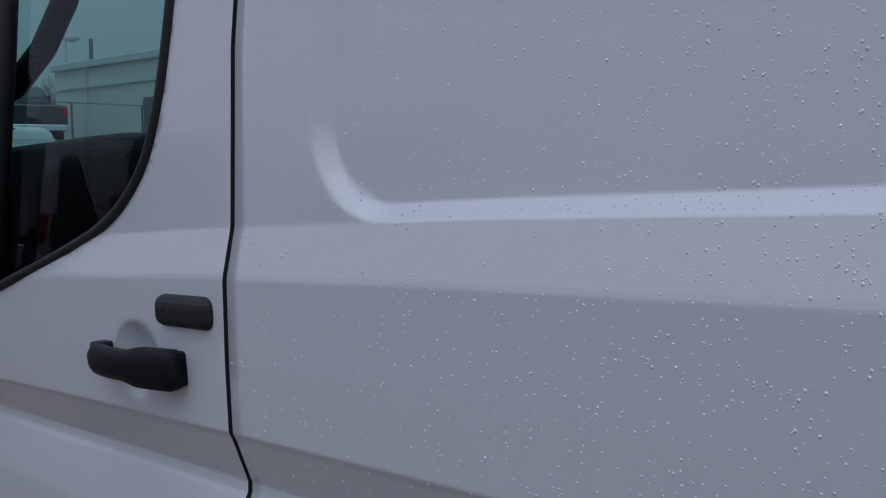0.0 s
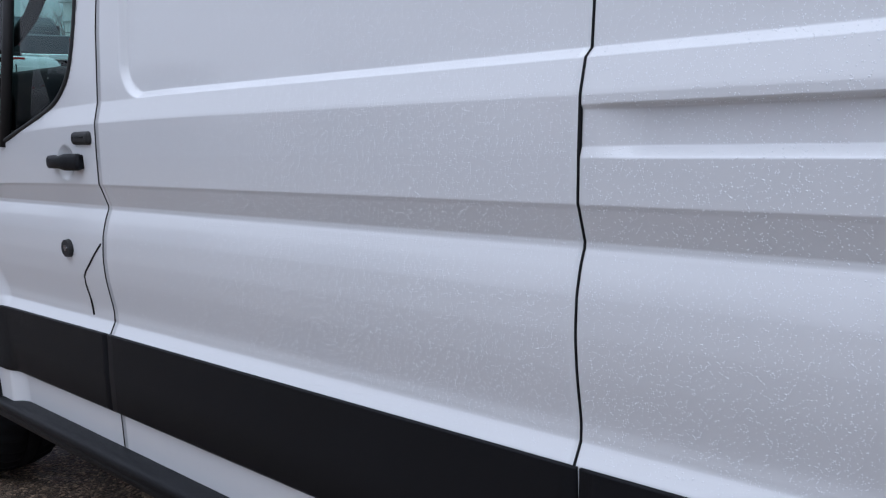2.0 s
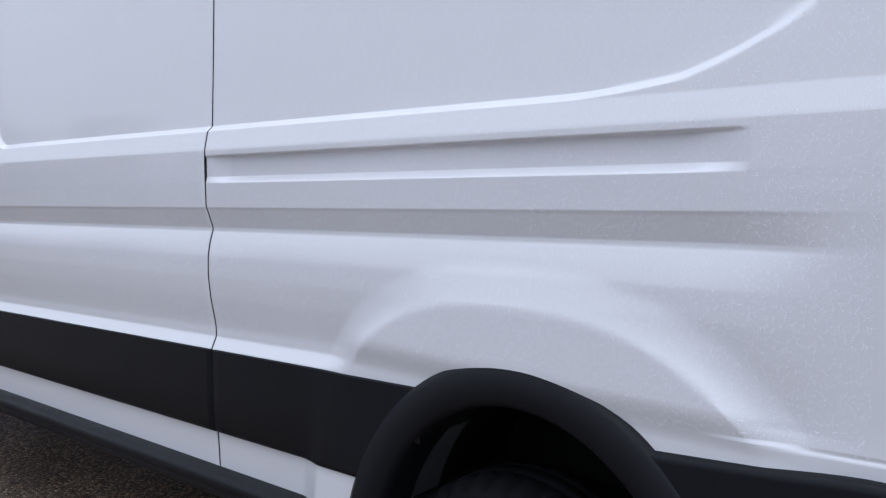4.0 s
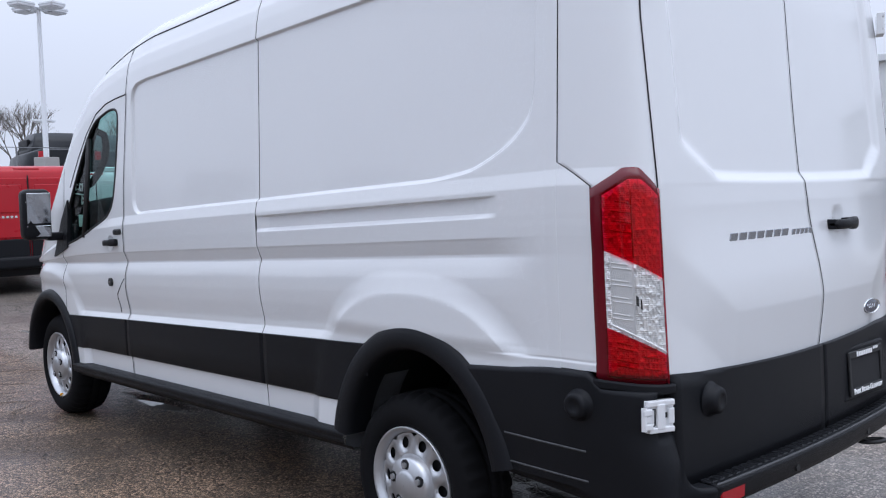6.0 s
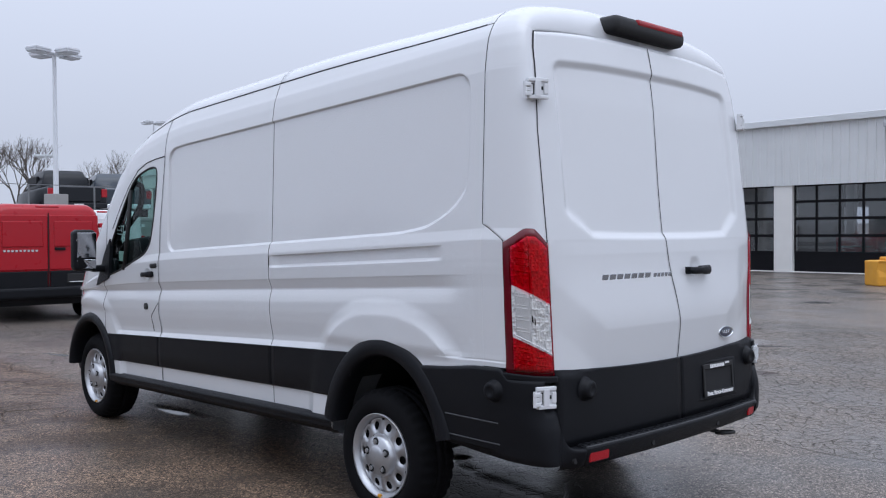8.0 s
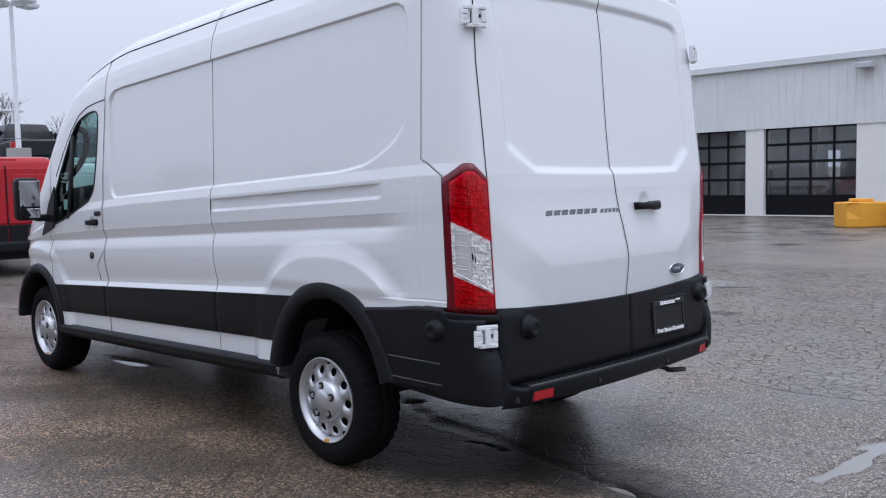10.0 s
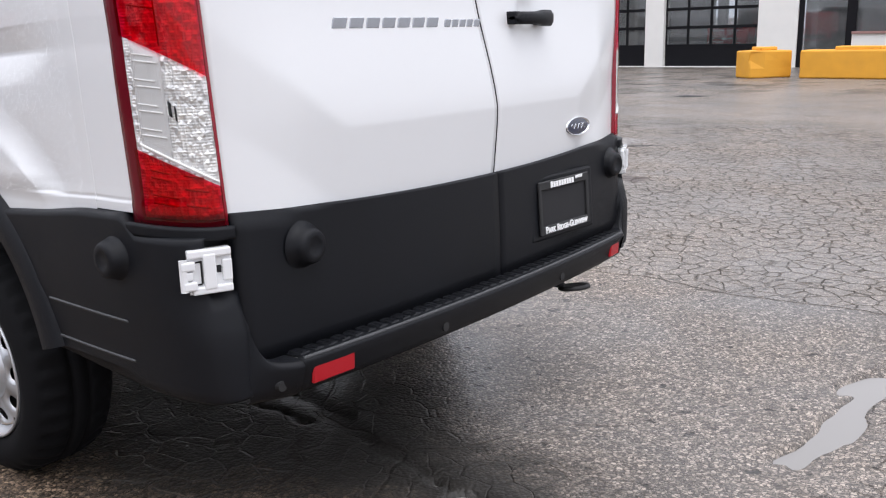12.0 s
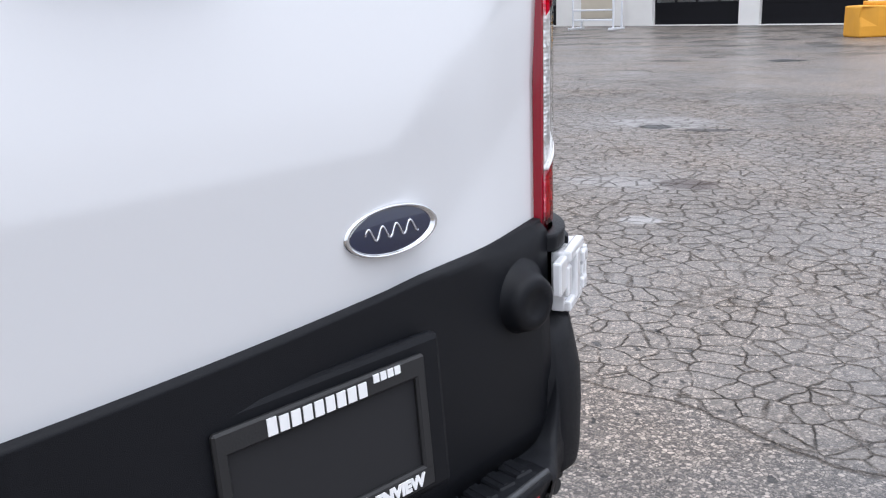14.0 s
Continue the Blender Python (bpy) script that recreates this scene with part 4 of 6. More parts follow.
# rear bumper: corner pieces, door cladding, step bar
def bumper_corner(z, s):
    """Plan of the corner piece at level z: from the arch along the flank and round to the door."""
    side = 0.006 - 0.014 * np.clip((z - 0.5) / 0.2, 0, 1) + 0.02 * np.clip((0.515 - z) / 0.03, 0, 1)
    end = 5.885 + 0.03 * np.clip((0.74 - z) / 0.1, 0, 1)
    fore = np.clip(s / 0.35, 0, 1)
    p0 = np.stack([np.full(z.shape, 5.33), side, z], -1)
    p1 = np.stack([end + 0.01, side - 0.012, z], -1)
    p2 = np.stack([end, np.full(z.shape, 0.128), z], -1)
    run = np.stack([4.85 + 0.48 * fore, side, z], -1)
    s = np.clip((s - 0.35) / 0.65, 0, 1)[..., None]
    k = 1.9
    arc = ((1 - s) ** 2 * p0 + 2 * k * s * (1 - s) * p1 + s * s * p2) / ((1 - s) ** 2 + 2 * k * s * (1 - s) + s * s)
    return np.where(s > 0, arc, run)


zc = np.array([0.494, 0.5, 0.512, 0.528, 0.534, 0.54, 0.6, 0.655, 0.665, 0.672, 0.70, 0.735, 0.745, 0.76, 0.80, 0.86, 0.90, 0.912, 0.918])
S, Z = np.meshgrid(np.concatenate([np.linspace(0, 0.35, 20), np.linspace(0.37, 1, 40)]), zc)
P = bumper_corner(Z, S)
P[..., 1] += 0.012 * (Z >= 0.918)
P[..., 2] += 0.012 * np.clip((P[..., 0] - 5.33) / 0.4, 0, 1) * (Z > 0.85) - 0.012 * (Z > 0.85)
notch = (Z >= 0.745) & (S > 0.9)
P[..., 0] -= 0.03 * notch
P[..., 2] -= 0.05 * np.clip((5.5 - P[..., 0]) / 0.6, 0, 1) * (Z > 0.88)
low = 0.02 * smooth01((P[..., 0] - 5.66) / 0.06)
P[..., 2] = np.where(P[..., 2] > 0.84, np.maximum(0.84, P[..., 2] - 2.2 * low), P[..., 2])
P[..., 2] += 0.025 * np.clip((5.7 - P[..., 0]) / 0.4, 0, 1) * (Z < 0.53)
keep = ellipse_hole(P, 4.83, 0.38, 0.46, 0.55)
v, f = grid(P, keep, (-0.02, 0.03, 0))
both("bumper_corner", v, f, BLACK)
# raised lines whose lighter colour paints the highlight along them
for z, x0, x1 in ((0.664, 5.31, 5.58), (0.566, 5.29, 5.56)):
    pts = bumper_corner(np.full(24, z), np.linspace(0.335, 0.335 + (x1 - x0) * 0.62, 24))
    both("moulding_line", *tube([(p[0], p[1] + 0.0005, p[2]) for p in pts.tolist()], 0.004, 6), SCUFF_HIGHLIGHT)

Y, Z = np.meshgrid(np.linspace(0.13, 1.93, 50), np.array([0.575, 0.58, 0.6, 0.7, 0.8, 0.88, 0.896, 0.903, 0.905]))


def low_door_x(y, z):
    return 5.888 + 0.045 * (1 - ((y - MID) / 0.93) ** 2) + 0.008 * np.clip((0.88 - z) / 0.2, 0, 1) - 0.012 * (z > 0.9)


for a, b in ((0.135, seam_rear(0.9) - 0.004), (seam_rear(0.9) + 0.004, 1.925)):
    Y, Z = np.meshgrid(np.linspace(a, b, 30), np.array([0.56, 0.6, 0.7, 0.8, 0.86, 0.89, 0.9, 0.905]))
    Z = Z + (-0.022 + 0.032 * ((Y - MID) / 0.9) ** 2) * (Z > 0.75)
    v, f = grid(np.stack([low_door_x(Y, Z), Y, Z], -1), None, (-0.03, 0, 0))
    mesh_ob("rear_door_cladding", v, [tuple(reversed(q)) for q in f], BLACK, van)

# step bar: bowed, ribbed tread on top
def bow(y):
    return 0.05 * (1 - ((y - MID) / 0.93) ** 2)


bar = [(5.80, 0.552), (5.88, 0.560), (5.90, 0.564), (5.950, 0.566), (5.961, 0.563), (5.964, 0.554), (5.953, 0.525), (5.946, 0.496), (5.938, 0.478), (5.915, 0.466), (5.80, 0.462)]
ys = np.linspace(0.236, 1.824, 60)
P = np.array([[(x + bow(y) - 0.12 * max(0, abs(y - MID) - 0.86) / 0.12 * (x > 5.85), y, z) for y in ys] for x, z in bar])
v, f = grid(P, None, (-0.02, 0, 0))
step = mesh_ob("step_bumper", v, f, BLACK, van, "black bumper step with ribbed tread")
bm = bmesh.new()
for i in range(37):
    y = 0.246 + 0.0425 * i
    turn = math.degrees(math.atan(-0.1 * (y - MID) / 0.93 ** 2))
    m = pose(5.905 + bow(y), y + 0.017, 0, 0, 0, turn)
    add_box(bm, -0.034, 0.031, -0.0165, 0.0165, 0.556, 0.5685, 0.003, 1, m)
    add_box(bm, -0.028, 0.026, -0.004, 0.004, 0.566, 0.57, 0.001, 1, m)
part("tread", bm, BLACK, step)
mesh_ob("worn_edge", *tube([(5.9565 + bow(y), y, 0.5655) for y in np.linspace(0.24, 1.82, 50)], 0.0052, 8), SCUFF_HIGHLIGHT, step, "scuffed grey step edge")
for y, w in ((0.331, 0.066), (1.765, 0.038)):
    m = pose(5.9515 + bow(y), y, 0.516, 0, 4, math.degrees(math.atan(0.1 * (y - MID) / 0.93 ** 2)))
    part("reflector", box(-0.016, 0.004, -w, w, -0.025, 0.025, 0.004, 1, m), REFLECT, van, "red reflector in the bumper")
# scooped ends where the corner pieces run down into the step
rows = []
for k in range(15):
    u = k / 14
    y, z = 0.122 + 0.114 * u, 0.562 + 0.166 * (1 - u) ** 4.8
    grow = float(smooth01(np.array(u)))
    bar_x = 5.964 + bow(y)

    def face(level, back=0.0):
        base = 5.885 + 0.03 * min(1, max(0, (0.74 - level) / 0.1))
        low = 0.03 * max(0, (0.54 - level) / 0.1) * grow
        return base + (bar_x - base) * grow - low - back

    rows.append([(5.82, y, z), (face(z, 0.016), y, z), (face(z, 0.006), y, z - 0.003), (face(z - 0.012), y, z - 0.012), (face(0.545), y, min(0.545, z - 0.016)),
                 (face(0.51), y, 0.512), (face(0.48, 0.004), y, 0.482), (face(0.47, 0.02), y, 0.468)])
both("bumper_scoop", *grid(np.array(rows)), BLACK)
# sensors set in the bar
for y in (0.19, 0.74, 1.36, 1.87):
    bm = bmesh.new()
    add_cone(bm, (5.93 + bow(y) - (0.01 if abs(y - MID) > 0.8 else 0), y, 0.508), (5.952 + bow(y) - (0.012 if abs(y - MID) > 0.8 else 0), y, 0.508), 0.015, 0.013, 18)
    part("parking_sensor", bm, RUBBER, van)


def dome(m, r=0.043, flat=0.5):
    """A blind round boss with a flat middle."""
    v, f = lathe([(r * 1.42, 0.0), (r * 1.32, -0.003), (r * 1.14, -0.01), (r * 1.02, -0.026), (r * 0.94, -0.035), (r * 0.8, -0.0395), (r * 0.5, -0.0405), (r * 0.47, -0.0395), (0.001, -0.0395)], 32, m)
    return v, f


both("hinge_boss", *dome(pose(5.635, -0.001, 0.812)), BLACK)
for y in (0.318, 1.845):
    a = math.degrees(math.atan(-0.1 * (y - MID)))
    mesh_ob("hinge_boss", *dome(pose(float(low_door_x(y, 0.81)) - 0.004, y, 0.812, 0, 0, 90 + a)), BLACK, van)


def hinge(x, y, z, h, w, turn, parent, swap=False, leaf_out=0.0):
    """White door hinge: pressed plate, raised I-shaped leaf, knuckle lugs at one side, open pocket at the other."""
    m = pose(x, y, z, 0, 0, turn) @ Matrix.Translation((0, -0.012, 0))
    if swap:
        m = m @ Matrix.Scale(-1, 4, (1, 0, 0))
    bm = bmesh.new()
    add_box(bm, -w * 0.34, w * 0.5, -0.006, 0.016, -h * 0.5, h * 0.48, 0.003, 2, m)
    for u0, u1, v0, v1, d in ((-0.36, 0.49, 0.31, 0.5, 0.016), (-0.3, 0.49, -0.5, -0.32, 0.016), (-0.07, 0.18, -0.4, 0.4, 0.018), (0.3, 0.5, -0.26, 0.24, 0.013),
                              (-0.5, -0.22, 0.06, 0.27, 0.02), (-0.5, -0.26, -0.16, 0.04, 0.017), (-0.48, -0.2, -0.38, -0.18, 0.02)):
        add_box(bm, w * u0, w * u1, -d, 0.0, h * v0, h * v1, 0.004, 2, m)
    if leaf_out:
        add_box(bm, w * 0.4, w * (0.5 + leaf_out), -0.010, 0.004, -h * 0.12, h * 0.42, 0.003, 2, m)
    a, c = m @ Vector((-w * 0.44, -0.01, -h * 0.4)), m @ Vector((-w * 0.44, -0.01, h * 0.3))
    add_cone(bm, a, c, 0.009, 0.009, 14)
    leaf = part("door_hinge", bm, WHITE, parent, "white painted door hinge")
    bm = bmesh.new()
    for u0, u1, v0, v1 in ((-0.11, -0.075, -0.27, 0.24), (-0.2, -0.1, 0.2, 0.235), (-0.2, -0.1, -0.3, -0.265)):
        add_box(bm, w * u0, w * u1, -0.0075, 0.0, h * v0, h * v1, 0, 1, m)
    part("slot", bm, GAP, leaf)
    part("bolt_hole", box(w * 0.2, w * 0.285, -0.0085, 0.0, -h * 0.06, h * 0.1, 0, 1, m), GAP, leaf)
    return leaf


hinge(5.862, 0.066, 0.802, 0.1, 0.112, 66, van)
hinge(5.862, 2 * MID - 0.058, 0.81, 0.1, 0.118, 114, van, True, 0.36)
hinge(5.79, 0.098, 2.18, 0.095, 0.125, 66, van)
hinge(5.79, 2 * MID - 0.098, 2.18, 0.095, 0.125, 114, van, True)


# tail lamps that follow the corner post
def lamp_patch(z0a, z0b, z1a, z1b, s0, s1, off, n=16, m=14, peak=0.0, rim=(-0.015, 0.012, 0)):
    """A patch of the corner between two slanting levels, pushed out by off."""
    rows = []
    for j in range(m):
        t = j / (m - 1)
        row = []
        for i in range(n):
            u = i / (n - 1)
            zl = z0a + (z0b - z0a) * u
            zh = z1a + (z1b - z1a) * u + peak * min(1, 2.6 * u, 2.6 * (1 - u))
            s = s0 + (s1 - s0) * u
            z = zl + (zh - zl) * t
            zn = z - K * (5.75 - SEAM_MID)
            p = corner(np.array([zn]), np.array([s]))[0]
            q = corner(np.array([zn]), np.array([min(1, s + 0.02)]))[0] - corner(np.array([zn]), np.array([max(0, s - 0.02)]))[0]
            nrm = Vector((q[1], -q[0], 0)).normalized()
            row.append((p[0] + nrm.x * off, p[1] + nrm.y * off, z))
        rows.append(row)
    return grid(np.array(rows), None, rim)


def lamp(flip):
    """Dark maroon housing, reflector bowl, red lenses above and below a slanting clear one, light bars inside."""
    pick = (lambda vf: mirrored(*vf)) if flip else (lambda vf: vf)
    body = mesh_ob("tail_lamp", *pick(lamp_patch(0.89, 0.886, 1.49, 1.485, 0.252, 0.985, 0.006, 20, 20, 0.065)), DARK_RED, van, "tall red and clear tail lamp in a maroon surround")
    mesh_ob("lamp_reflector", *pick(lamp_patch(0.912, 0.907, 1.47, 1.463, 0.345, 0.964, 0.008, 20, 30, 0.05)), REFLECTOR, body)
    mesh_ob("lens_border", *pick(lamp_patch(0.893, 0.888, 1.488, 1.483, 0.966, 1.0, 0.0085, 5, 20, 0.0, (-0.018, 0.006, 0))), EDGE_RED, body, "maroon lamp edge")
    mesh_ob("light_guide", *pick(lamp_patch(1.065, 1.035, 1.296, 1.262, 0.39, 0.6, 0.0092, 8, 10)), GUIDE, body, "frosted grey light guide")
    for name, mat, spec in (("red_lens", RED_LENS, (1.302, 1.212, 1.475, 1.468, 0.335, 0.966, 0.0125, 18, 14, 0.055)),
                            ("clear_lens", CLEAR_LENS, (1.068, 0.982, 1.300, 1.210, 0.38, 0.966, 0.013, 18, 14, 0.0)),
                            ("red_lens", RED_LENS, (0.906, 0.902, 1.064, 0.978, 0.335, 0.966, 0.0125, 18, 14, 0.0))):
        mesh_ob(name, *pick(lamp_patch(*spec, rim=None)), mat, body)
    # white strip painting the highlight on the bevel at the clear lens's foot, thin light bars, ribs in the red parts,
    # bulb and its clip
    mesh_ob("lens_highlight", *pick(lamp_patch(1.070, 0.986, 1.076, 0.991, 0.385, 0.95, 0.0142, 18, 3)), INK, body)
    for k in range(4):
        for d in (0.0, 0.014):
            z = 1.092 + 0.052 * k + d
            mesh_ob("light_bar", *pick(lamp_patch(z, z - 0.006, z + 0.0035, z - 0.0025, 0.4, 0.575 - 0.03 * (d > 0), 0.0108, 8, 3)), INK, body)
    for z, a, b in ((0.945, 0.42, 0.6), (0.962, 0.42, 0.6), (1.0, 0.42, 0.56), (1.016, 0.42, 0.56), (0.94, 0.66, 0.85), (0.975, 0.66, 0.85), (1.005, 0.66, 0.82), (1.36, 0.42, 0.6), (1.39, 0.42, 0.6), (1.42, 0.42, 0.6), (1.45, 0.45, 0.6)):
        mesh_ob("lens_rib", *pick(lamp_patch(z, z - 0.008, z + 0.004, z - 0.004, a, b, 0.0108, 6, 3)), REDBLOCK, body)
    mesh_ob("lens_step", *pick(lamp_patch(1.28, 1.278, 1.485, 1.485, 0.6, 0.612, 0.0108, 3, 6)), REDBLOCK, body)
    mesh_ob("bulb", *pick(lamp_patch(1.135, 1.13, 1.165, 1.16, 0.615, 0.64, 0.0105, 4, 4)), GAP, body)
    mesh_ob("bulb_clip", *pick(lamp_patch(1.125, 1.12, 1.155, 1.15, 0.66, 0.675, 0.0105, 4, 4)), GAP, body)
    mesh_ob("lamp_collar", *pick(lamp_patch(0.872, 0.864, 0.9, 0.89, 0.25, 1.0, 0.031, 20, 5)), BLACK, van)


lamp(False)
lamp(True)

# high brake lamp over the doors
bm = bmesh.new()
add_box(bm, 5.655, 5.80, 0.72, 1.365, 2.535, 2.625, 0.035, 4)
brake = part("high_brake_lamp", bm, RUBBER, van, "black roof-edge brake lamp housing with red lens", True)
part("red_lens", box(5.70, 5.805, 0.9, 1.33, 2.588, 2.622, 0.012, 2), REDBLOCK, brake)


# handles, lock, keypad
def grip(m, length, tall, deep, parent, name="door_handle"):
    """A pull handle: bar on two feet, thicker at the lock end, rounded."""
    rows = []
    for i in range(25):
        u = i / 24
        x = -length / 2 + length * u
        arch = deep * (0.55 + 0.45 * math.sin(math.pi * min(1, max(0, u)) ** 0.8))
        thick = tall * (0.4 + 0.13 * smooth01(np.array((u - 0.5) / 0.2)))
        end = min(1.0, 9 * u + 0.25, 6 * (1 - u) + 0.82)
        ring = []
        for k in range(12):
            t = 2 * math.pi * k / 12
            cy, sz = math.cos(t), math.sin(t)
            sq = (abs(cy) ** 4 + abs(sz) ** 4) ** -0.25
            ring.append((x, -arch + deep * 0.34 * cy * sq, float(thick) * end * sz * sq))
        rows.append(ring)
    bm = bmesh.new()
    vs = [[bm.verts.new(m @ Vector(p)) for p in r] for r in rows]
    for a, b in zip(vs, vs[1:]):
        for k in range(12):
            bm.faces.new((a[k], a[(k + 1) % 12], b[(k + 1) % 12], b[k]))
    bm.faces.new(vs[0][::-1])
    bm.faces.new(vs[-1])
    add_box(bm, -length * 0.5, -length * 0.36, -deep * 0.8, 0.012, -tall * 0.4, tall * 0.42, 0.004, 2, m)
    add_box(bm, length * 0.2, length * 0.5, -deep * 0.8, 0.012, -tall * 0.45, tall * 0.45, 0.005, 2, m)
    return part(name, bm, BLACK, parent, "black pull handle", True)


grip(pose(2.12, 0.006, 1.237, 0, K * -57, 0), 0.178, 0.042, 0.03, van)
hd = grip(pose(5.912, 1.272, 1.33, 0, 0, 90), 0.205, 0.046, 0.04, van)
bm = bmesh.new()
add_cone(bm, (5.94, 1.203, 1.33), (5.955, 1.203, 1.33), 0.012, 0.011, 16)
part("lock_cylinder", bm, CHROME, hd)
pm0 = pose(2.211, 0, 1.303, 0, K * -57, 0)
pad = part("keypad", box(-0.05, 0.05, -0.012, 0.02, -0.0175, 0.0175, 0.0125, 4, pm0), RUBBER, van, "black rubber door keypad with small digits")
bm = bmesh.new()
add_cone(bm, (2.08, 0.03, 0.997), (2.08, -0.007, 0.997), 0.027, 0.024, 24)
lock = part("door_lock", bm, RUBBER, van)
bm = bmesh.new()
add_cone(bm, (2.081, -0.004, 0.998), (2.081, -0.0085, 0.998), 0.01, 0.009, 18)
part("lock_cylinder", bm, SMOKE, lock)
# fuel flap line under the seam
pts = [(2.264, 1.029), (2.25, 1.017), (2.225, 0.996), (2.19, 0.966), (2.16, 0.942), (2.146, 0.926), (2.143, 0.90), (2.149, 0.86), (2.153, 0.815)]
mesh_ob("flap_gap", *tube([(x, float(side_y(np.array(x), np.array(z - K * (x - SEAM_MID)))) - 0.0005, z) for x, z in pts], 0.0028, 6), GAP, van)
# gap over the front door
pts = [(2.332, 2.10), (2.2, 2.09), (2.05, 2.07), (1.9, 2.02), (1.75, 1.91), (1.6, 1.76), (1.45, 1.58)]


def on_skin(x, za):
    """A place on the front flank by its true height."""
    zz = za - K * (x - SEAM_MID)
    top = float(np.interp(x, TOPX, TOPZ))
    z = 1.2 + (zz - 1.2) * (2.59 - 1.2) / (top - 1.2) if zz > 1.2 else zz
    return (x, float(side_y(np.array(x), np.array(z))), za)


both("door_gap", *tube([on_skin(x, z) for x, z in pts], 0.004, 6), GAP)
both("drip_seal", *tube([(p[0], p[1] + 0.002, p[2]) for p in [tuple(map(float, body_point(np.array(x), np.array(Z_RAIL + 0.002)))) for x in np.linspace(1.93, 5.5, 40)]], 0.005, 6), GAP)


# side windows of the cab
def glazing():
    outline = []
    n = len(WINDOW)
    for i in range(n):
        (ax, az), (bx, bz) = WINDOW[i], WINDOW[(i + 1) % n]
        for k in range(2):
            outline.append((ax + (bx - ax) * k / 2, az + (bz - az) * k / 2))
    edge = [on_skin(x, z) for x, z in outline]
    both("window_seal", *tube([(x, y + 0.002, z) for x, y, z in edge], 0.008, 8, True), RUBBER)
    v = [(x, y + 0.012, z) for x, y, z in edge]
    c = (1.85, on_skin(1.85, 1.6)[1] + 0.012, 1.6)
    f = [(i, (i + 1) % len(v), len(v)) for i in range(len(v))]
    for flip in (False, True):
        vv, ff = (v + [c], f) if not flip else mirrored(v + [c], f)
        ob = mesh_ob("side_window", vv, ff, PANE, van, "tinted cab side window", False)
        ob.visible_shadow = False
    both("window_divider", *tube([(1.70, on_skin(1.70, 1.26)[1] + 0.004, 1.26), (1.735, on_skin(1.735, 1.6)[1] + 0.004, 1.6), (1.77, on_skin(1.77, 1.88)[1] + 0.004, 1.88)], 0.016, 8), RUBBER)


glazing()
part("sticker", box(1.504, 1.639, 0.050, 0.052, 1.325, 1.402, 0.0, 1), PAPER, van, "pale sticker inside the window")
bm = bmesh.new()
for x, z, w, h, t in ((1.51, 1.60, 0.05, 0.009, 10), (1.495, 1.585, 0.009, 0.05, 5), (1.52, 1.568, 0.045, 0.009, 0), (1.56, 1.582, 0.009, 0.055, -5), (1.575, 1.60, 0.04, 0.009, 10), (1.60, 1.58, 0.009, 0.055, 15),
                      (1.67, 1.58, 0.009, 0.07, -30), (1.675, 1.58, 0.009, 0.07, 30), (1.565, 1.535, 0.16, 0.008, 4), (1.585, 1.50, 0.009, 0.07, 8), (1.61, 1.505, 0.06, 0.009, 30), (1.61, 1.485, 0.05, 0.009, -20)):
    add_box(bm, -w / 2, w / 2, -0.001, 0.001, -h / 2, h / 2, 0, 1, pose(x, 0.046, z, 0, t, 0))
part("chalk_marks", bm, INK, van, "white chalk marks on the glass")
# cab inside
P = np.array([[(x, y, z + 0.05 * math.exp(-((y - 0.55) / 0.25) ** 2) * (1.05 < x < 1.5) + 0.02 * math.sin(5 * y)) for y in np.linspace(0.14, 1.92, 24)] for x, z in ((0.95, 1.26), (1.1, 1.40), (1.3, 1.465), (1.42, 1.455), (1.46, 1.38), (1.44, 1.15), (1.4, 0.9))])
mesh_ob("dashboard", *grid(P), CABIN, van)
mesh_ob("pillar_trim", *tube([(1.60, 0.16, 2.1), (1.44, 0.17, 1.92), (1.30, 0.17, 1.72), (1.16, 0.17, 1.5), (1.08, 0.17, 1.38)], 0.045, 10), CABIN, van)
mesh_ob("grab_handle", *tube([(1.47, 0.19, 1.96), (1.45, 0.27, 1.93), (1.40, 0.30, 1.86), (1.34, 0.31, 1.77), (1.28, 0.29, 1.68), (1.24, 0.25, 1.61), (1.22, 0.19, 1.57)], 0.024, 8), CABIN, van)
mesh_ob("sail_panel", [on_skin(x, z)[:1] + (on_skin(x, z)[1] + d, z) for d in (-0.012, 0.02) for x, z in ((1.2, 1.12), (1.36, 1.165), (1.44, 1.19), (1.43, 1.42), (1.42, 1.5), (1.32, 1.38))],
        [(0, 1, 2, 3, 4, 5)] + [(k, k + 6, (k + 1) % 6 + 6, (k + 1) % 6) for k in range(6)], BLACK, van, "", False)
for y0 in (0.32, 1.22):
    part("seat_base", box(1.72, 2.22, y0, y0 + 0.5, 0.8, 0.98, 0.05, 3), CABIN, van)
    part("seat_back", box(2.14, 2.28, y0 + 0.02, y0 + 0.48, 0.96, 1.30, 0.05, 3), CABIN, van)
v, f = lathe([(0.20, -0.012), (0.212, 0), (0.20, 0.012), (0.188, 0), (0.20, -0.012)], 32, pose(1.56, 0.56, 1.20, 0, 0, 90) @ pose(0, 0, 0, -35, 0, 0))
mesh_ob("steering_wheel", v, f, CABIN, van)
P = np.array([[(x, 1.965 - 0.05 * (k > 0) - 0.02 * (k > 1) - 0.03 * (k == 2), z) for x in np.linspace(1.25, 2.3, 14)] for k, z in enumerate((1.36, 1.35, 1.2, 1.15, 1.0, 0.6))])
P[0:2, :, 2] += 0.075 * smooth01((np.linspace(1.25, 2.3, 14) - 1.5) / 0.7)
P[0, :, 1] = 1.99
mesh_ob("far_door_trim", *grid(P), CABIN, van)
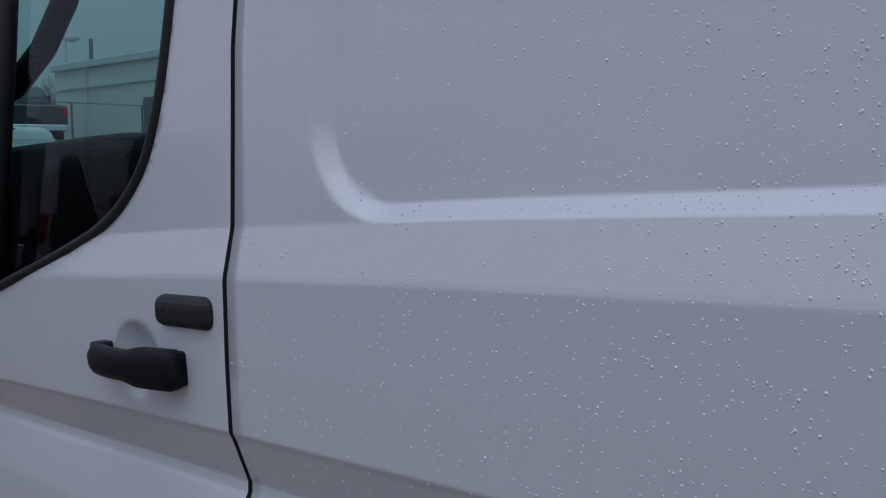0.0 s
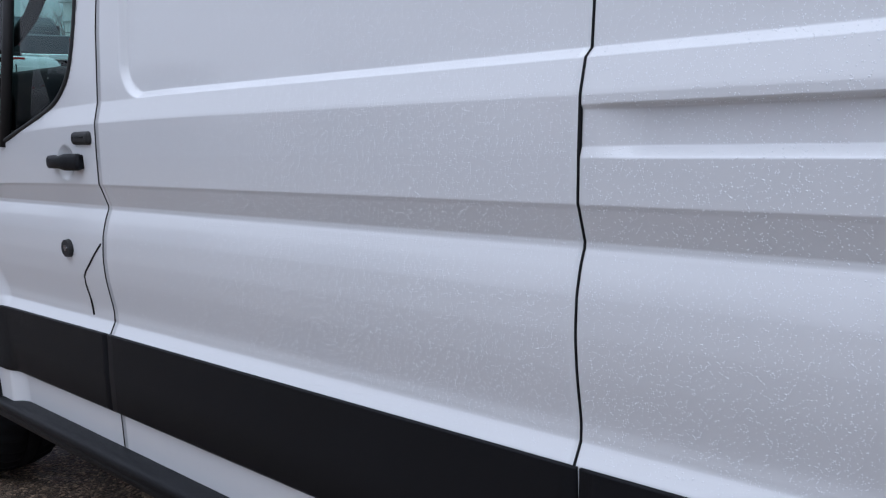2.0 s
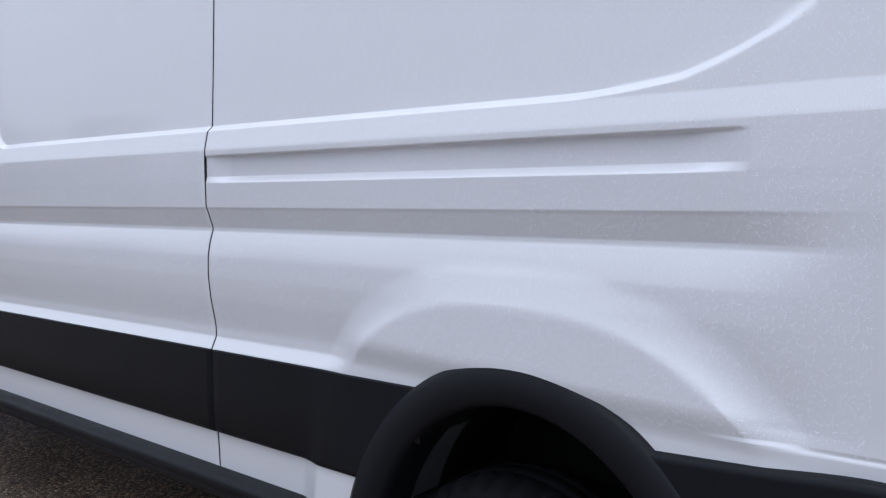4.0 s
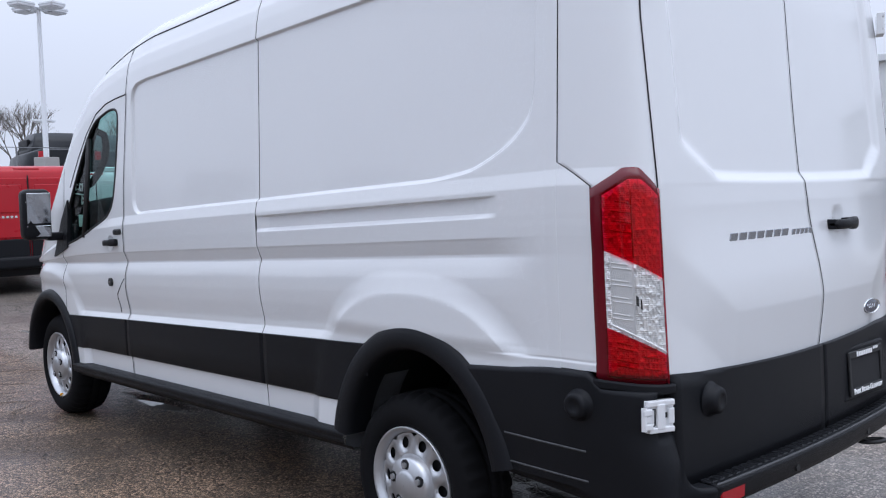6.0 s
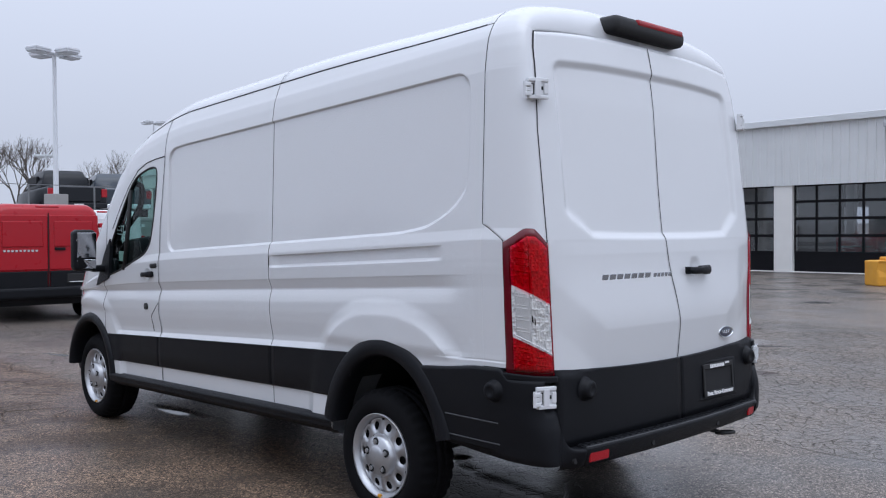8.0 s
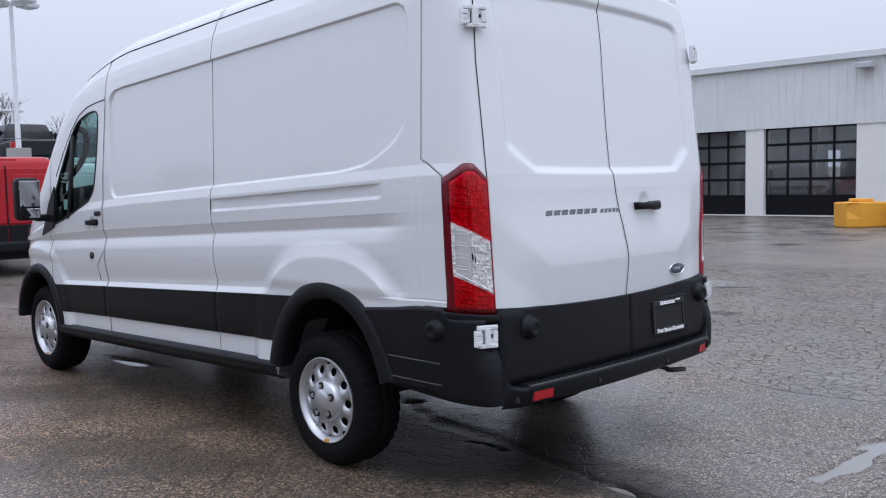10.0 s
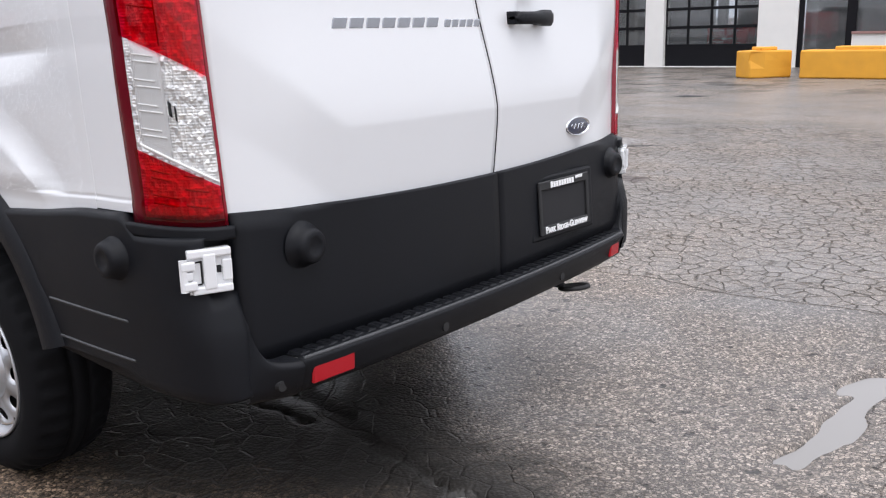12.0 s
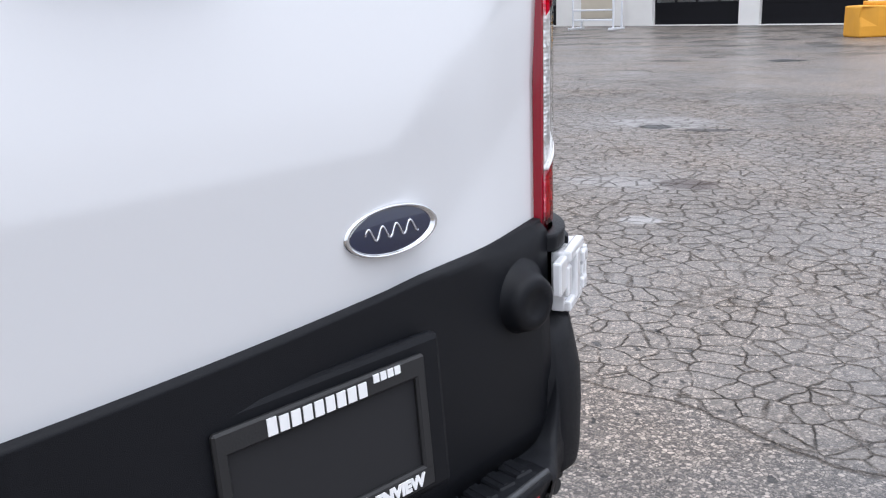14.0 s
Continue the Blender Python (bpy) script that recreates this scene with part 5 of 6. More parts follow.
part("armrest", box(1.6, 2.1, 1.84, 1.93, 1.06, 1.12, 0.02, 2), CABIN, van)


# door mirrors
def wing_mirror(flip):
    sg = (lambda y: 2 * MID - y) if flip else (lambda y: y)
    lo, hi = sorted((sg(-0.245), sg(-0.065)))
    bm = bmesh.new()
    add_box(bm, 1.25, 1.37, lo, hi, 1.245, 1.575, 0.04, 4)
    head = part("door_mirror", bm, BLACK, van, "black two-glass door mirror on an arm", True)
    tip = Matrix.Translation((1.3715, 0, 1.41)) @ pose(0, 0, 0, 0, 4, 0) @ Matrix.Translation((-1.3692, 0, -1.41))
    tip = Matrix.Translation((1.3715, (lo + hi) / 2, 0)) @ pose(0, 0, 0, 0, 0, 6 if flip else -6) @ Matrix.Translation((-1.3685, -(lo + hi) / 2, 0)) @ tip
    m1 = box(1.366, 1.3725, lo + 0.018, hi - 0.016, 1.352, 1.55, 0.002, 1, tip)
    part("mirror_glass", m1, MIRROR, head)
    part("wide_angle_glass", box(1.366, 1.3725, lo + 0.018, hi - 0.016, 1.265, 1.338, 0.002, 1, tip), MIRROR, head)
    if not flip:
        bm = bmesh.new()
        for k, w in enumerate((0.02, 0.014, 0.02)):
            add_box(bm, 1.3725, 1.374, -0.215 + 0.035 * k, -0.215 + 0.035 * k + w, 1.505, 1.535)
        add_box(bm, 1.3725, 1.374, -0.235, -0.13, 1.49, 1.494)
        part("chalk_marks", bm, INK, head)
    bm = bmesh.new()
    lo, hi = sorted((sg(-0.10), sg(0.06)))
    add_box(bm, 1.27, 1.36, lo, hi, 1.235, 1.29, 0.018, 2)
    a, b = sorted((sg(0.03), sg(0.075)))
    add_box(bm, 1.2, 1.46, a, b, 1.14, 1.34, 0.02, 2)
    part("mirror_arm", bm, BLACK, van)


wing_mirror(False)
wing_mirror(True)


# ---- badges, number plate frame, tow eye ----
script = thing("model_badge", "", "")
script.parent = van
for i in range(12):
    bm = bmesh.new()
    tall, wide = (0.032, 0.046) if i < 7 else (0.026, 0.027)
    y = 0.455 + 0.056 * i if i < 7 else 0.865 + 0.033 * (i - 7)
    add_box(bm, 0, 0.004, y, y + wide, 0, tall * 0.8, 0.0015, 1)
    for vert in bm.verts:
        vert.co.y += 0.3 * vert.co.z
        vert.co.z += 1.307
        vert.co.x += float(door_skin(np.array(vert.co.y), np.array(1.335)))
    part("badge_bar", bm, SMOKE, script)
m = pose(float(door_skin(np.array(1.586), np.array(0.975))) + 0.004, 1.586, 0.975, 0, -3, -2.5)
v, f = lathe([(0.001, 0.0), (0.7, 0.0), (0.86, 0.002), (0.9, 0.006), (0.96, 0.008), (1.0, 0.004), (1.0, -0.012)], 48)
oval = lambda pts: [m @ Vector((p[1], p[0] * 0.074, p[2] * 0.031)) for p in pts]
badge = mesh_ob("maker_badge", oval(v), f, CHROME, van, "dark blue oval badge with chrome rim")
v, f = lathe([(0.001, 0.0035), (0.8, 0.0035), (0.87, 0.0025)], 48)
mesh_ob("enamel", oval(v), f, NAVY, badge)
v, f = tube([m @ Vector((0.004, 0.0021 * k - 0.042, 0.008 * math.sin(0.6 * k))) for k in range(41)], 0.0014, 5)
mesh_ob("wavy_line", v, f, CHROME, badge)

pm = pose(float(low_door_x(1.48, 0.72)) + 0.010, 1.450, 0.732, 0, -4, -2.6)
bm = bmesh.new()
for y0, y1, z0, z1 in ((-0.147, 0.147, 0.06, 0.088), (-0.147, 0.147, -0.088, -0.058), (-0.147, -0.131, -0.066, 0.066), (0.131, 0.147, -0.066, 0.066)):
    add_box(bm, 0.004, 0.014, y0, y1, z0, z1, 0.003, 1, pm)
plate = part("plate_frame", bm, RUBBER, van, "black dealer plate frame with white lettering")
part("backing", box(0.0, 0.006, -0.14, 0.14, -0.08, 0.08, 0.002, 1, pm), GAP, plate)
bm = bmesh.new()
add_box(bm, -0.02, 0.003, -0.185, 0.185, -0.105, 0.105, 0.008, 2, pm)
part("plate_recess", bm, BLACK, van)
for k in range(9):
    y = -0.083 + 0.0155 * k
    part("name_bar", box(0.0135, 0.0155, y, y + 0.012, 0.064, 0.084 - 0.002 * (k > 0), 0.0, 1, pm), INK, plate)
for k in range(4):
    part("name_bar", box(0.0135, 0.0155, 0.064 + 0.011 * k, 0.0725 + 0.011 * k, 0.076, 0.086, 0.0, 1, pm), INK, plate)


def lettering(name, text, size, m, mat, parent, bold=0.0, caps=False):
    cu = bpy.data.curves.new(name, "FONT")
    cu.body, cu.size, cu.align_x, cu.align_y, cu.extrude, cu.offset = text, size, "CENTER", "CENTER", 0.0008, bold
    cu.small_caps_scale = 0.74
    for ch in cu.body_format:
        ch.use_small_caps = caps
    tmp = new(name, cu)
    dg = bpy.context.evaluated_depsgraph_get()
    me = bpy.data.meshes.new_from_object(tmp.evaluated_get(dg))
    bpy.data.objects.remove(tmp)
    me.transform(m)
    me.materials.clear()
    me.materials.append(mat)
    ob = new(name, me)
    ob.parent = parent
    return ob


lettering("lettering", "Park Ridge-Glenview", 0.029, pm @ pose(0.0148, 0.002, -0.0715, 90, 0, 90), INK, plate, 0.0013, True)
lettering("lettering", "1·2  3·4  5·6  7·8  9·0", 0.0075, pm0 @ pose(-0.004, -0.0126, 0.002, 90, 0, 0), SMOKE, pad)
mesh_ob("tow_eye", *tube([(5.945 + 0.042 * math.sin(t), 1.525 + 0.034 * math.cos(t) + 0.4 * 0.042 * math.sin(t), 0.425 + 0.004 * math.sin(t)) for t in np.linspace(0, 2 * math.pi, 24, endpoint=False)], 0.009, 8, True), RUBBER, van, "black tow loop under the bumper")
mesh_ob("tow_bar", *tube([(5.6, 1.50, 0.45), (5.91, 1.515, 0.425)], 0.012, 8), RUBBER, van)


# ---- wheels ----
def wheel(x, y, r, side, name="wheel"):
    """Steel wheel: tyre with cut tread shoulders, rim well, disc with ten round holes, hub with nuts. side -1 faces the near flank."""
    w = thing(name, "", "", m=None)
    w.parent = van
    face = pose(x, y, r) if side < 0 else pose(x, y, r, 0, 0, 180)
    R, rim = r, 0.222
    prof = [(rim - 0.012, 0.03), (rim, 0.012), (rim + 0.02, 0.0), (rim + 0.055, -0.006), (R - 0.05, 0.0), (R - 0.028, 0.008), (R - 0.012, 0.022), (R - 0.002, 0.04), (R, 0.06),
            (R, 0.075), (R - 0.008, 0.077), (R - 0.008, 0.083), (R, 0.085), (R, 0.115), (R - 0.008, 0.117), (R - 0.008, 0.123), (R, 0.125), (R, 0.14), (R - 0.012, 0.178), (R - 0.05, 0.2), (rim, 0.19), (rim - 0.012, 0.17)]

    prof = [(q, d * 1.27) for q, d in prof]

    def cut(i, j, rr):
        return rr - (0.015 if i % 3 == 0 and (6 <= j <= 8 or 17 <= j <= 18) else 0)

    v, f = lathe(prof, 108, face, cut)
    mesh_ob("tyre", v, f, TYRE, w)
    v, f = lathe([(0.196, 0.17), (0.196, 0.075), (0.19, 0.06), (0.197, 0.036), (0.204, 0.02), (0.216, 0.006), (0.222, 0.0), (0.226, 0.004), (0.224, 0.016)], 56, face)
    mesh_ob("rim", v, f, SILVER, w)
    # disc with holes, sector by sector
    verts, faces = [], []
    n_hole, ri, ro, rh, rr = 10, 0.108, 0.196, 0.0225, 0.16

    def dep(rad):
        return 0.036 - 0.016 * math.exp(-((rad - 0.13) / 0.05) ** 2)

    for h in range(n_hole):
        a0 = 2 * math.pi * h / n_hole
        half_a = math.pi / n_hole
        outer, hole = [], []
        for k in range(20):
            t = 2 * math.pi * k / 20
            c, s = math.cos(t), math.sin(t)
            q = max(abs(c), abs(s))
            u, w2 = c / q, s / q
            rad = (ri + ro) / 2 + u * (ro - ri) / 2
            ang = a0 + w2 * half_a
            outer.append((rad * math.cos(ang), dep(rad), rad * math.sin(ang)))
            hx, hz = rr + rh * c, rh * s
            rad2, ang2 = math.hypot(hx, hz), a0 + math.atan2(hz, hx)
            hole.append((rad2 * math.cos(ang2), dep(rad2) + 0.002, rad2 * math.sin(ang2)))
        deep = [(p[0], p[1] + 0.005, p[2]) for p in hole]
        b = len(verts)
        verts += outer + hole + deep
        for k in range(20):
            j = (k + 1) % 20
            faces += [(b + k, b + j, b + 20 + j, b + 20 + k), (b + 20 + k, b + 20 + j, b + 40 + j, b + 40 + k)]
    bm = bmesh.new()
    vs = [bm.verts.new(face @ Vector(p)) for p in verts]
    for q in faces:
        bm.faces.new([vs[i] for i in q])
    bmesh.ops.remove_doubles(bm, verts=bm.verts, dist=0.0006)
    part("wheel_disc", bm, SILVER, w, "", True)
    bm = bmesh.new()
    add_box(bm, -0.012, 0.012, -0.001, 0.014, -0.221, -0.205, 0.001, 1, face)
    part("yellow_mark", bm, YELLOW, w)
    v, f = lathe([(0.118, 0.028), (0.112, 0.014), (0.107, -0.002), (0.098, -0.012), (0.06, -0.017), (0.055, -0.02), (0.045, -0.027), (0.001, -0.029)], 48, face)
    hub = mesh_ob("hub", v, f, SILVER, w)
    for k in range(5):
        t = 2 * math.pi * (k + 0.3) / 5
        c = (0.079 * math.cos(t), 0.079 * math.sin(t))
        # nearly flush dark plug that paints the shade of a deep nut pocket
        bm = bmesh.new()
        add_cone(bm, (c[0], 0.02, c[1]), (c[0], -0.0165, c[1]), 0.022, 0.022, 12)
        bmesh.ops.transform(bm, matrix=face, verts=bm.verts)
        part("nut_pocket_shade", bm, GAP, hub)
        bm = bmesh.new()
        add_cone(bm, (c[0], 0.02, c[1]), (c[0], -0.024, c[1]), 0.0135, 0.012, 6)
        bmesh.ops.transform(bm, matrix=face, verts=bm.verts)
        part("wheel_nut", bm, SILVER, hub)
    v, f = lathe([(0.196, 0.05), (0.19, 0.054), (0.001, 0.056)], 40, face)
    mesh_ob("brake_backing", v, f, GAP, w)
    return w


wheel(4.77, 0.02, 0.352, -1)
wheel(4.77, 2.04, 0.352, 1)
wheel(1.02, 0.045, 0.352, -1)
wheel(1.02, 2.015, 0.352, 1)
bm = bmesh.new()
add_cone(bm, (4.77, 0.2, 0.352), (4.77, 1.86, 0.352), 0.05, 0.05, 14)
add_cone(bm, (4.77, 0.93, 0.352), (4.77, 1.13, 0.352), 0.14, 0.14, 18)
part("rear_axle", bm, RUBBER, van)


# ---- rain beads on the near flank ----
def beads(n, seed):
    """Small domes of water, thicker towards the middle of the flank."""
    rng = np.random.RandomState(seed)
    x, z = rng.uniform(2.28, 5.5, 3 * n), rng.uniform(0.86, 2.2, 3 * n)
    ok = rng.rand(3 * n) < 0.12 + 0.88 * smooth01((x - 2.45) / 0.8)
    ok &= np.hypot((x - 4.83) / 0.53, (actual(x, z) - 0.38) / 0.615) > 1
    ok &= (np.abs(x - CUT_MID) > 0.006) & (np.abs(x - seam_front(actual(x, z))) > 0.007)
    x, z = x[ok][:n], z[ok][:n]
    y, za = side_y(x, z), actual(x, z)
    r = 0.0007 + 0.0006 * rng.rand(len(x)) ** 2.0
    verts, faces = [], []
    for cx, cy, cz, q in zip(x, y, za, r):
        b = len(verts)
        verts.append((cx, cy - q * 0.62, cz))
        for k, d in ((0.72, 0.42), (1.0, -0.1)):
            for i in range(6):
                t = 2 * math.pi * i / 6
                verts.append((cx + q * k * math.cos(t), cy - q * d, cz + q * k * 1.2 * math.sin(t) - 0.15 * q * k))
        for i in range(6):
            j = (i + 1) % 6
            faces += [(b, b + 1 + i, b + 1 + j), (b + 1 + i, b + 7 + i, b + 7 + j, b + 1 + j)]
    return verts, faces


drops = mesh_ob("water_drops", *beads(75000, 5), BEAD)
tagged(drops, "clear rain beads scattered over the white van's flank", "water drops", kind="stuff")

# ---- service building across the lot ----
WALL_Y = 29.0
building = tagged(new("building"), "low service building with grey metal siding, white piers and dark glazed bay doors", "building", kind="structure")


def bpart(name, bm, mat, parent=None, label=""):
    return part(name, bm, mat, parent or building, label)


DOORS = [(-17.6, -14.4), (-10.2, -7.02), (-6.32, -3.02)]
EAVE, HEAD = 5.39, 3.22
bpart("pier", box(-14.4, -11.2, WALL_Y, WALL_Y + 0.4, 0, HEAD), BLOCK)
bpart("pier", box(-11.2, -10.2, WALL_Y - 0.08, WALL_Y + 0.4, 0, HEAD), BLOCK)
bpart("pier", box(-7.02, -6.32, WALL_Y - 0.08, WALL_Y + 0.4, 0, HEAD), BLOCK)
bpart("pier", box(-3.02, -1.75, WALL_Y - 0.08, WALL_Y + 0.4, 0, HEAD - 0.02), BLOCK)
bpart("pier", box(-22.0, -17.6, WALL_Y, WALL_Y + 0.4, 0, HEAD), BLOCK)
# wall with entrance and shop window
bpart("wall_low", box(-0.1, 14.0, WALL_Y - 0.03, WALL_Y + 0.35, 0, 1.02), BLOCK)
bpart("wall_head", box(-1.75, 14.0, WALL_Y - 0.03, WALL_Y + 0.35, 2.72, HEAD - 0.02), BLOCK)
bpart("window_sill", box(-0.1, 14.0, WALL_Y - 0.1, WALL_Y + 0.1, 1.02, 1.1, 0.01), TRANSOM)
ent = part("entrance_door", box(-1.75, -1.6, WALL_Y, WALL_Y + 0.1, 0, 2.72), DOORFRAME, building, "dark glazed entrance door")
for x0, x1, z0, z1 in ((-0.3, -0.1, 0, 2.72), (-1.6, -0.3, 2.5, 2.72), (-1.6, -0.3, 0, 0.22)):
    part("frame", box(x0, x1, WALL_Y, WALL_Y + 0.1, z0, z1), DOORFRAME, ent)
part("pane", box(-1.6, -0.3, WALL_Y + 0.04, WALL_Y + 0.05, 0.22, 2.5), SHOPGLASS, ent)
win = part("shop_window", box(-0.1, 14, WALL_Y, WALL_Y + 0.1, 2.62, 2.72), DOORFRAME, building, "dark framed shop window")
for x in (-0.1, 1.7, 3.5, 5.3, 7.1, 8.9):
    part("mullion", box(x, x + 0.1, WALL_Y - 0.01, WALL_Y + 0.1, 1.1, 2.62), DOORFRAME, win)
    part("pane", box(x + 0.1, x + 1.8, WALL_Y + 0.04, WALL_Y + 0.05, 1.1, 2.62), SHOPGLASS, win)


def bay_door(x0, x1):
    """An overhead door: black bottom panel, four rows of four glass lights."""
    d = part("bay_door", box(x0, x1, WALL_Y + 0.10, WALL_Y + 0.16, 0.03, 0.72, 0.01, 1), DOORFRAME, building, "black overhead bay door with glass lights")
    rows, cols = 4, 4
    zs = [0.72 + (HEAD - 0.72) * i / rows for i in range(rows + 1)]
    bar = 0.05
    for i in range(rows):
        part("rail", box(x0, x1, WALL_Y + 0.09, WALL_Y + 0.16, zs[i] - bar, zs[i] + bar, 0.008, 1), DOORFRAME, d)
        for j in range(cols):
            a, b = x0 + (x1 - x0) * j / cols, x0 + (x1 - x0) * (j + 1) / cols
            part("pane", box(a + 0.04, b - 0.04, WALL_Y + 0.12, WALL_Y + 0.13, zs[i] + bar, zs[i + 1] - bar), SHOPGLASS, d)
    part("rail", box(x0, x1, WALL_Y + 0.09, WALL_Y + 0.16, HEAD - 0.07, HEAD, 0.008, 1), DOORFRAME, d)
    for j in range(cols + 1):
        a = x0 + (x1 - x0) * j / cols
        part("stile", box(max(x0, a - 0.04), min(x1, a + 0.04), WALL_Y + 0.088, WALL_Y + 0.162, 0.72, HEAD, 0.008, 1), DOORFRAME, d)
    part("threshold", box(x0, x1, WALL_Y - 0.1, WALL_Y + 0.3, -0.02, 0.03), BLOCK, d)


for a, b in DOORS:
    bay_door(a, b)


def siding(x0, x1, y, z0, z1, pitch=0.3):
    """Ribbed sheet: flat pans with raised ribs."""
    pts, x = [], x0
    while x < x1 - 0.01:
        pts += [(x, 0), (x + 0.02, -0.035), (x + 0.05, -0.035), (x + 0.07, 0)]
        x += pitch
    pts.append((x1, 0))
    v = [(a, y + d, z) for z in (z0, z1) for a, d in pts]
    n = len(pts)
    f = [(i, i + 1, n + i + 1, n + i) for i in range(n - 1)]
    return v, f


for a, b in ((-22, -1.75), (-1.7, 14.0)):
    v, f = siding(a, b, WALL_Y - 0.12 - (0.04 if a > -5 else 0), HEAD - 0.03, EAVE)
    mesh_ob("metal_siding", v, f, SIDING, building, "", False)
bpart("siding_back", box(-22, 14, WALL_Y - 0.1, WALL_Y + 0.3, HEAD, EAVE), SIDING)
bpart("fascia", box(-22.1, 14.1, WALL_Y - 0.3, WALL_Y + 0.1, EAVE, EAVE + 0.24, 0.02, 2), FASCIA)
bpart("roof", box(-22, 14, WALL_Y, WALL_Y + 22, EAVE + 0.05, EAVE + 0.12), FASCIA)
bpart("side_wall", box(-22, -21.7, WALL_Y + 0.4, WALL_Y + 22, 0, EAVE), SIDING)
bpart("side_wall", box(13.7, 14, WALL_Y + 0.4, WALL_Y + 22, 0, EAVE), SIDING)
# back wall with two openings added for bright upright shapes in the panes
for x0, x1 in ((-22, -13.2), (-11.8, -9.4), (-8.0, 14)):
    bpart("back_wall", box(x0, x1, WALL_Y + 21.7, WALL_Y + 22, 0, EAVE), SHOP)
for x0, x1 in ((-13.2, -11.8), (-9.4, -8.0)):
    bpart("back_wall", box(x0, x1, WALL_Y + 21.7, WALL_Y + 22, 2.9, EAVE), SHOP)
# things dimly seen inside; the cabinet is added for red shapes in the panes
bpart("partition", box(-1.5, -1.3, WALL_Y + 0.5, WALL_Y + 21, 0, EAVE), SHOP)
part("lift_post", box(-5.6, -5.3, WALL_Y + 3.0, WALL_Y + 3.3, 0, 3.6), SIDING, building)
part("lift_post", box(-3.9, -3.6, WALL_Y + 3.0, WALL_Y + 3.3, 0, 3.6), SIDING, building)
chest = thing("added_cabinet", "red steel cabinet added behind the bay door glass", "cabinet")
part("body", box(-5.75, -4.2, WALL_Y + 2.4, WALL_Y + 3.1, 0.1, 1.3, 0.02, 1), REDPAINT, chest)
for k in range(4):
    part("drawer", box(-5.7, -4.25, WALL_Y + 2.37, WALL_Y + 2.41, 0.16 + 0.28 * k, 0.4 + 0.28 * k, 0.01, 1), REDPAINT, chest)
    part("drawer_pull", box(-5.6, -4.35, WALL_Y + 2.34, WALL_Y + 2.38, 0.35 + 0.28 * k, 0.375 + 0.28 * k, 0.004, 1), CHROME, chest)
for x in (-5.65, -4.35):
    part("castor", box(x - 0.05, x + 0.05, WALL_Y + 2.5, WALL_Y + 3.0, 0, 0.12, 0.02, 1), RUBBER, chest)
lamp_ob = thing("wall_lamp", "dark box flood lamp on the building wall", "lamp")
part("housing", box(-2.95, -2.38, WALL_Y - 0.62, WALL_Y - 0.2, 5.0, 5.2, 0.03, 2), LAMPHEAD, lamp_ob)
part("bracket", box(-2.77, -2.57, WALL_Y - 0.22, WALL_Y - 0.12, 5.0, 5.14), LAMPHEAD, lamp_ob)
bpart("downpipe", box(-1.74, -1.66, WALL_Y - 0.2, WALL_Y - 0.1, HEAD, EAVE), FASCIA)


# ---- yellow barrier blocks ----
def barrier(x0, x1, y0, y1, h, turn, chipped, label):
    bm = bmesh.new()
    add_box(bm, x0, x1, y0, y1, 0, h, 0.04, 2)
    add_box(bm, x0 + (x1 - x0) * 0.3, x1 - (x1 - x0) * 0.3, y0 + 0.12, y1 - 0.12, h - 0.01, h + 0.09, 0.03, 2)
    bmesh.ops.subdivide_edges(bm, edges=bm.edges[:], cuts=2, use_grid_fill=True)
    for vtx in bm.verts:
        p = vtx.co
        k = noise.noise((p.x * 3, p.y * 3, p.z * 3)) * 0.025
        vtx.co += Vector((k, k, 0 if p.z < 0.02 else k * 0.5))
        if chipped and (p - Vector((x0 + 0.1, y0, h * 0.75))).length < 0.16:
            vtx.co.y += 0.06
        if chipped and (p - Vector((x0 + 0.25, y0, 0.05))).length < 0.14:
            vtx.co += Vector((0, 0.05, 0.04))
    c = Vector(((x0 + x1) / 2, (y0 + y1) / 2, 0))
    bmesh.ops.transform(bm, matrix=Matrix.Translation(c) @ pose(0, 0, 0, 0, 0, turn) @ Matrix.Translation(-c), verts=bm.verts)
    ob = part("barrier_block", bm, YELLOW, None)
    return tagged(ob, label, "barrier", "yellow barrier blocks")


barrier(-1.323, -0.123, 22.58, 23.3, 0.70, 50, True, "yellow painted concrete block with chipped corner")
barrier(0.3, 3.0, 22.6, 23.35, 0.70, -2, False, "long yellow painted concrete barrier block")

# ---- bench-like cart by the wall ----
cart = thing("utility_cart", "beige panel cart on a white tube frame", "cart")
part("panel", box(-11.5, -10.2, 26.5, 26.56, 0.35, 1.3, 0.02, 1), BEIGE, cart)
for x in (-11.65, -10.05):
    part("leg", box(x, x + 0.06, 26.2, 26.26, 0, 1.35, 0.01, 1), POLE, cart)
    part("leg", box(x, x + 0.06, 26.7, 26.76, 0, 0.9, 0.01, 1), POLE, cart)
    part("foot", box(x - 0.02, x + 0.08, 26.0, 26.85, 0.0, 0.07, 0.01, 1), POLE, cart)
part("bar", box(-11.65, -9.99, 26.2, 26.26, 0.28, 0.34, 0.01, 1), POLE, cart)
part("bar", box(-11.65, -9.99, 26.2, 26.26, 0.6, 0.66, 0.01, 1), POLE, cart)


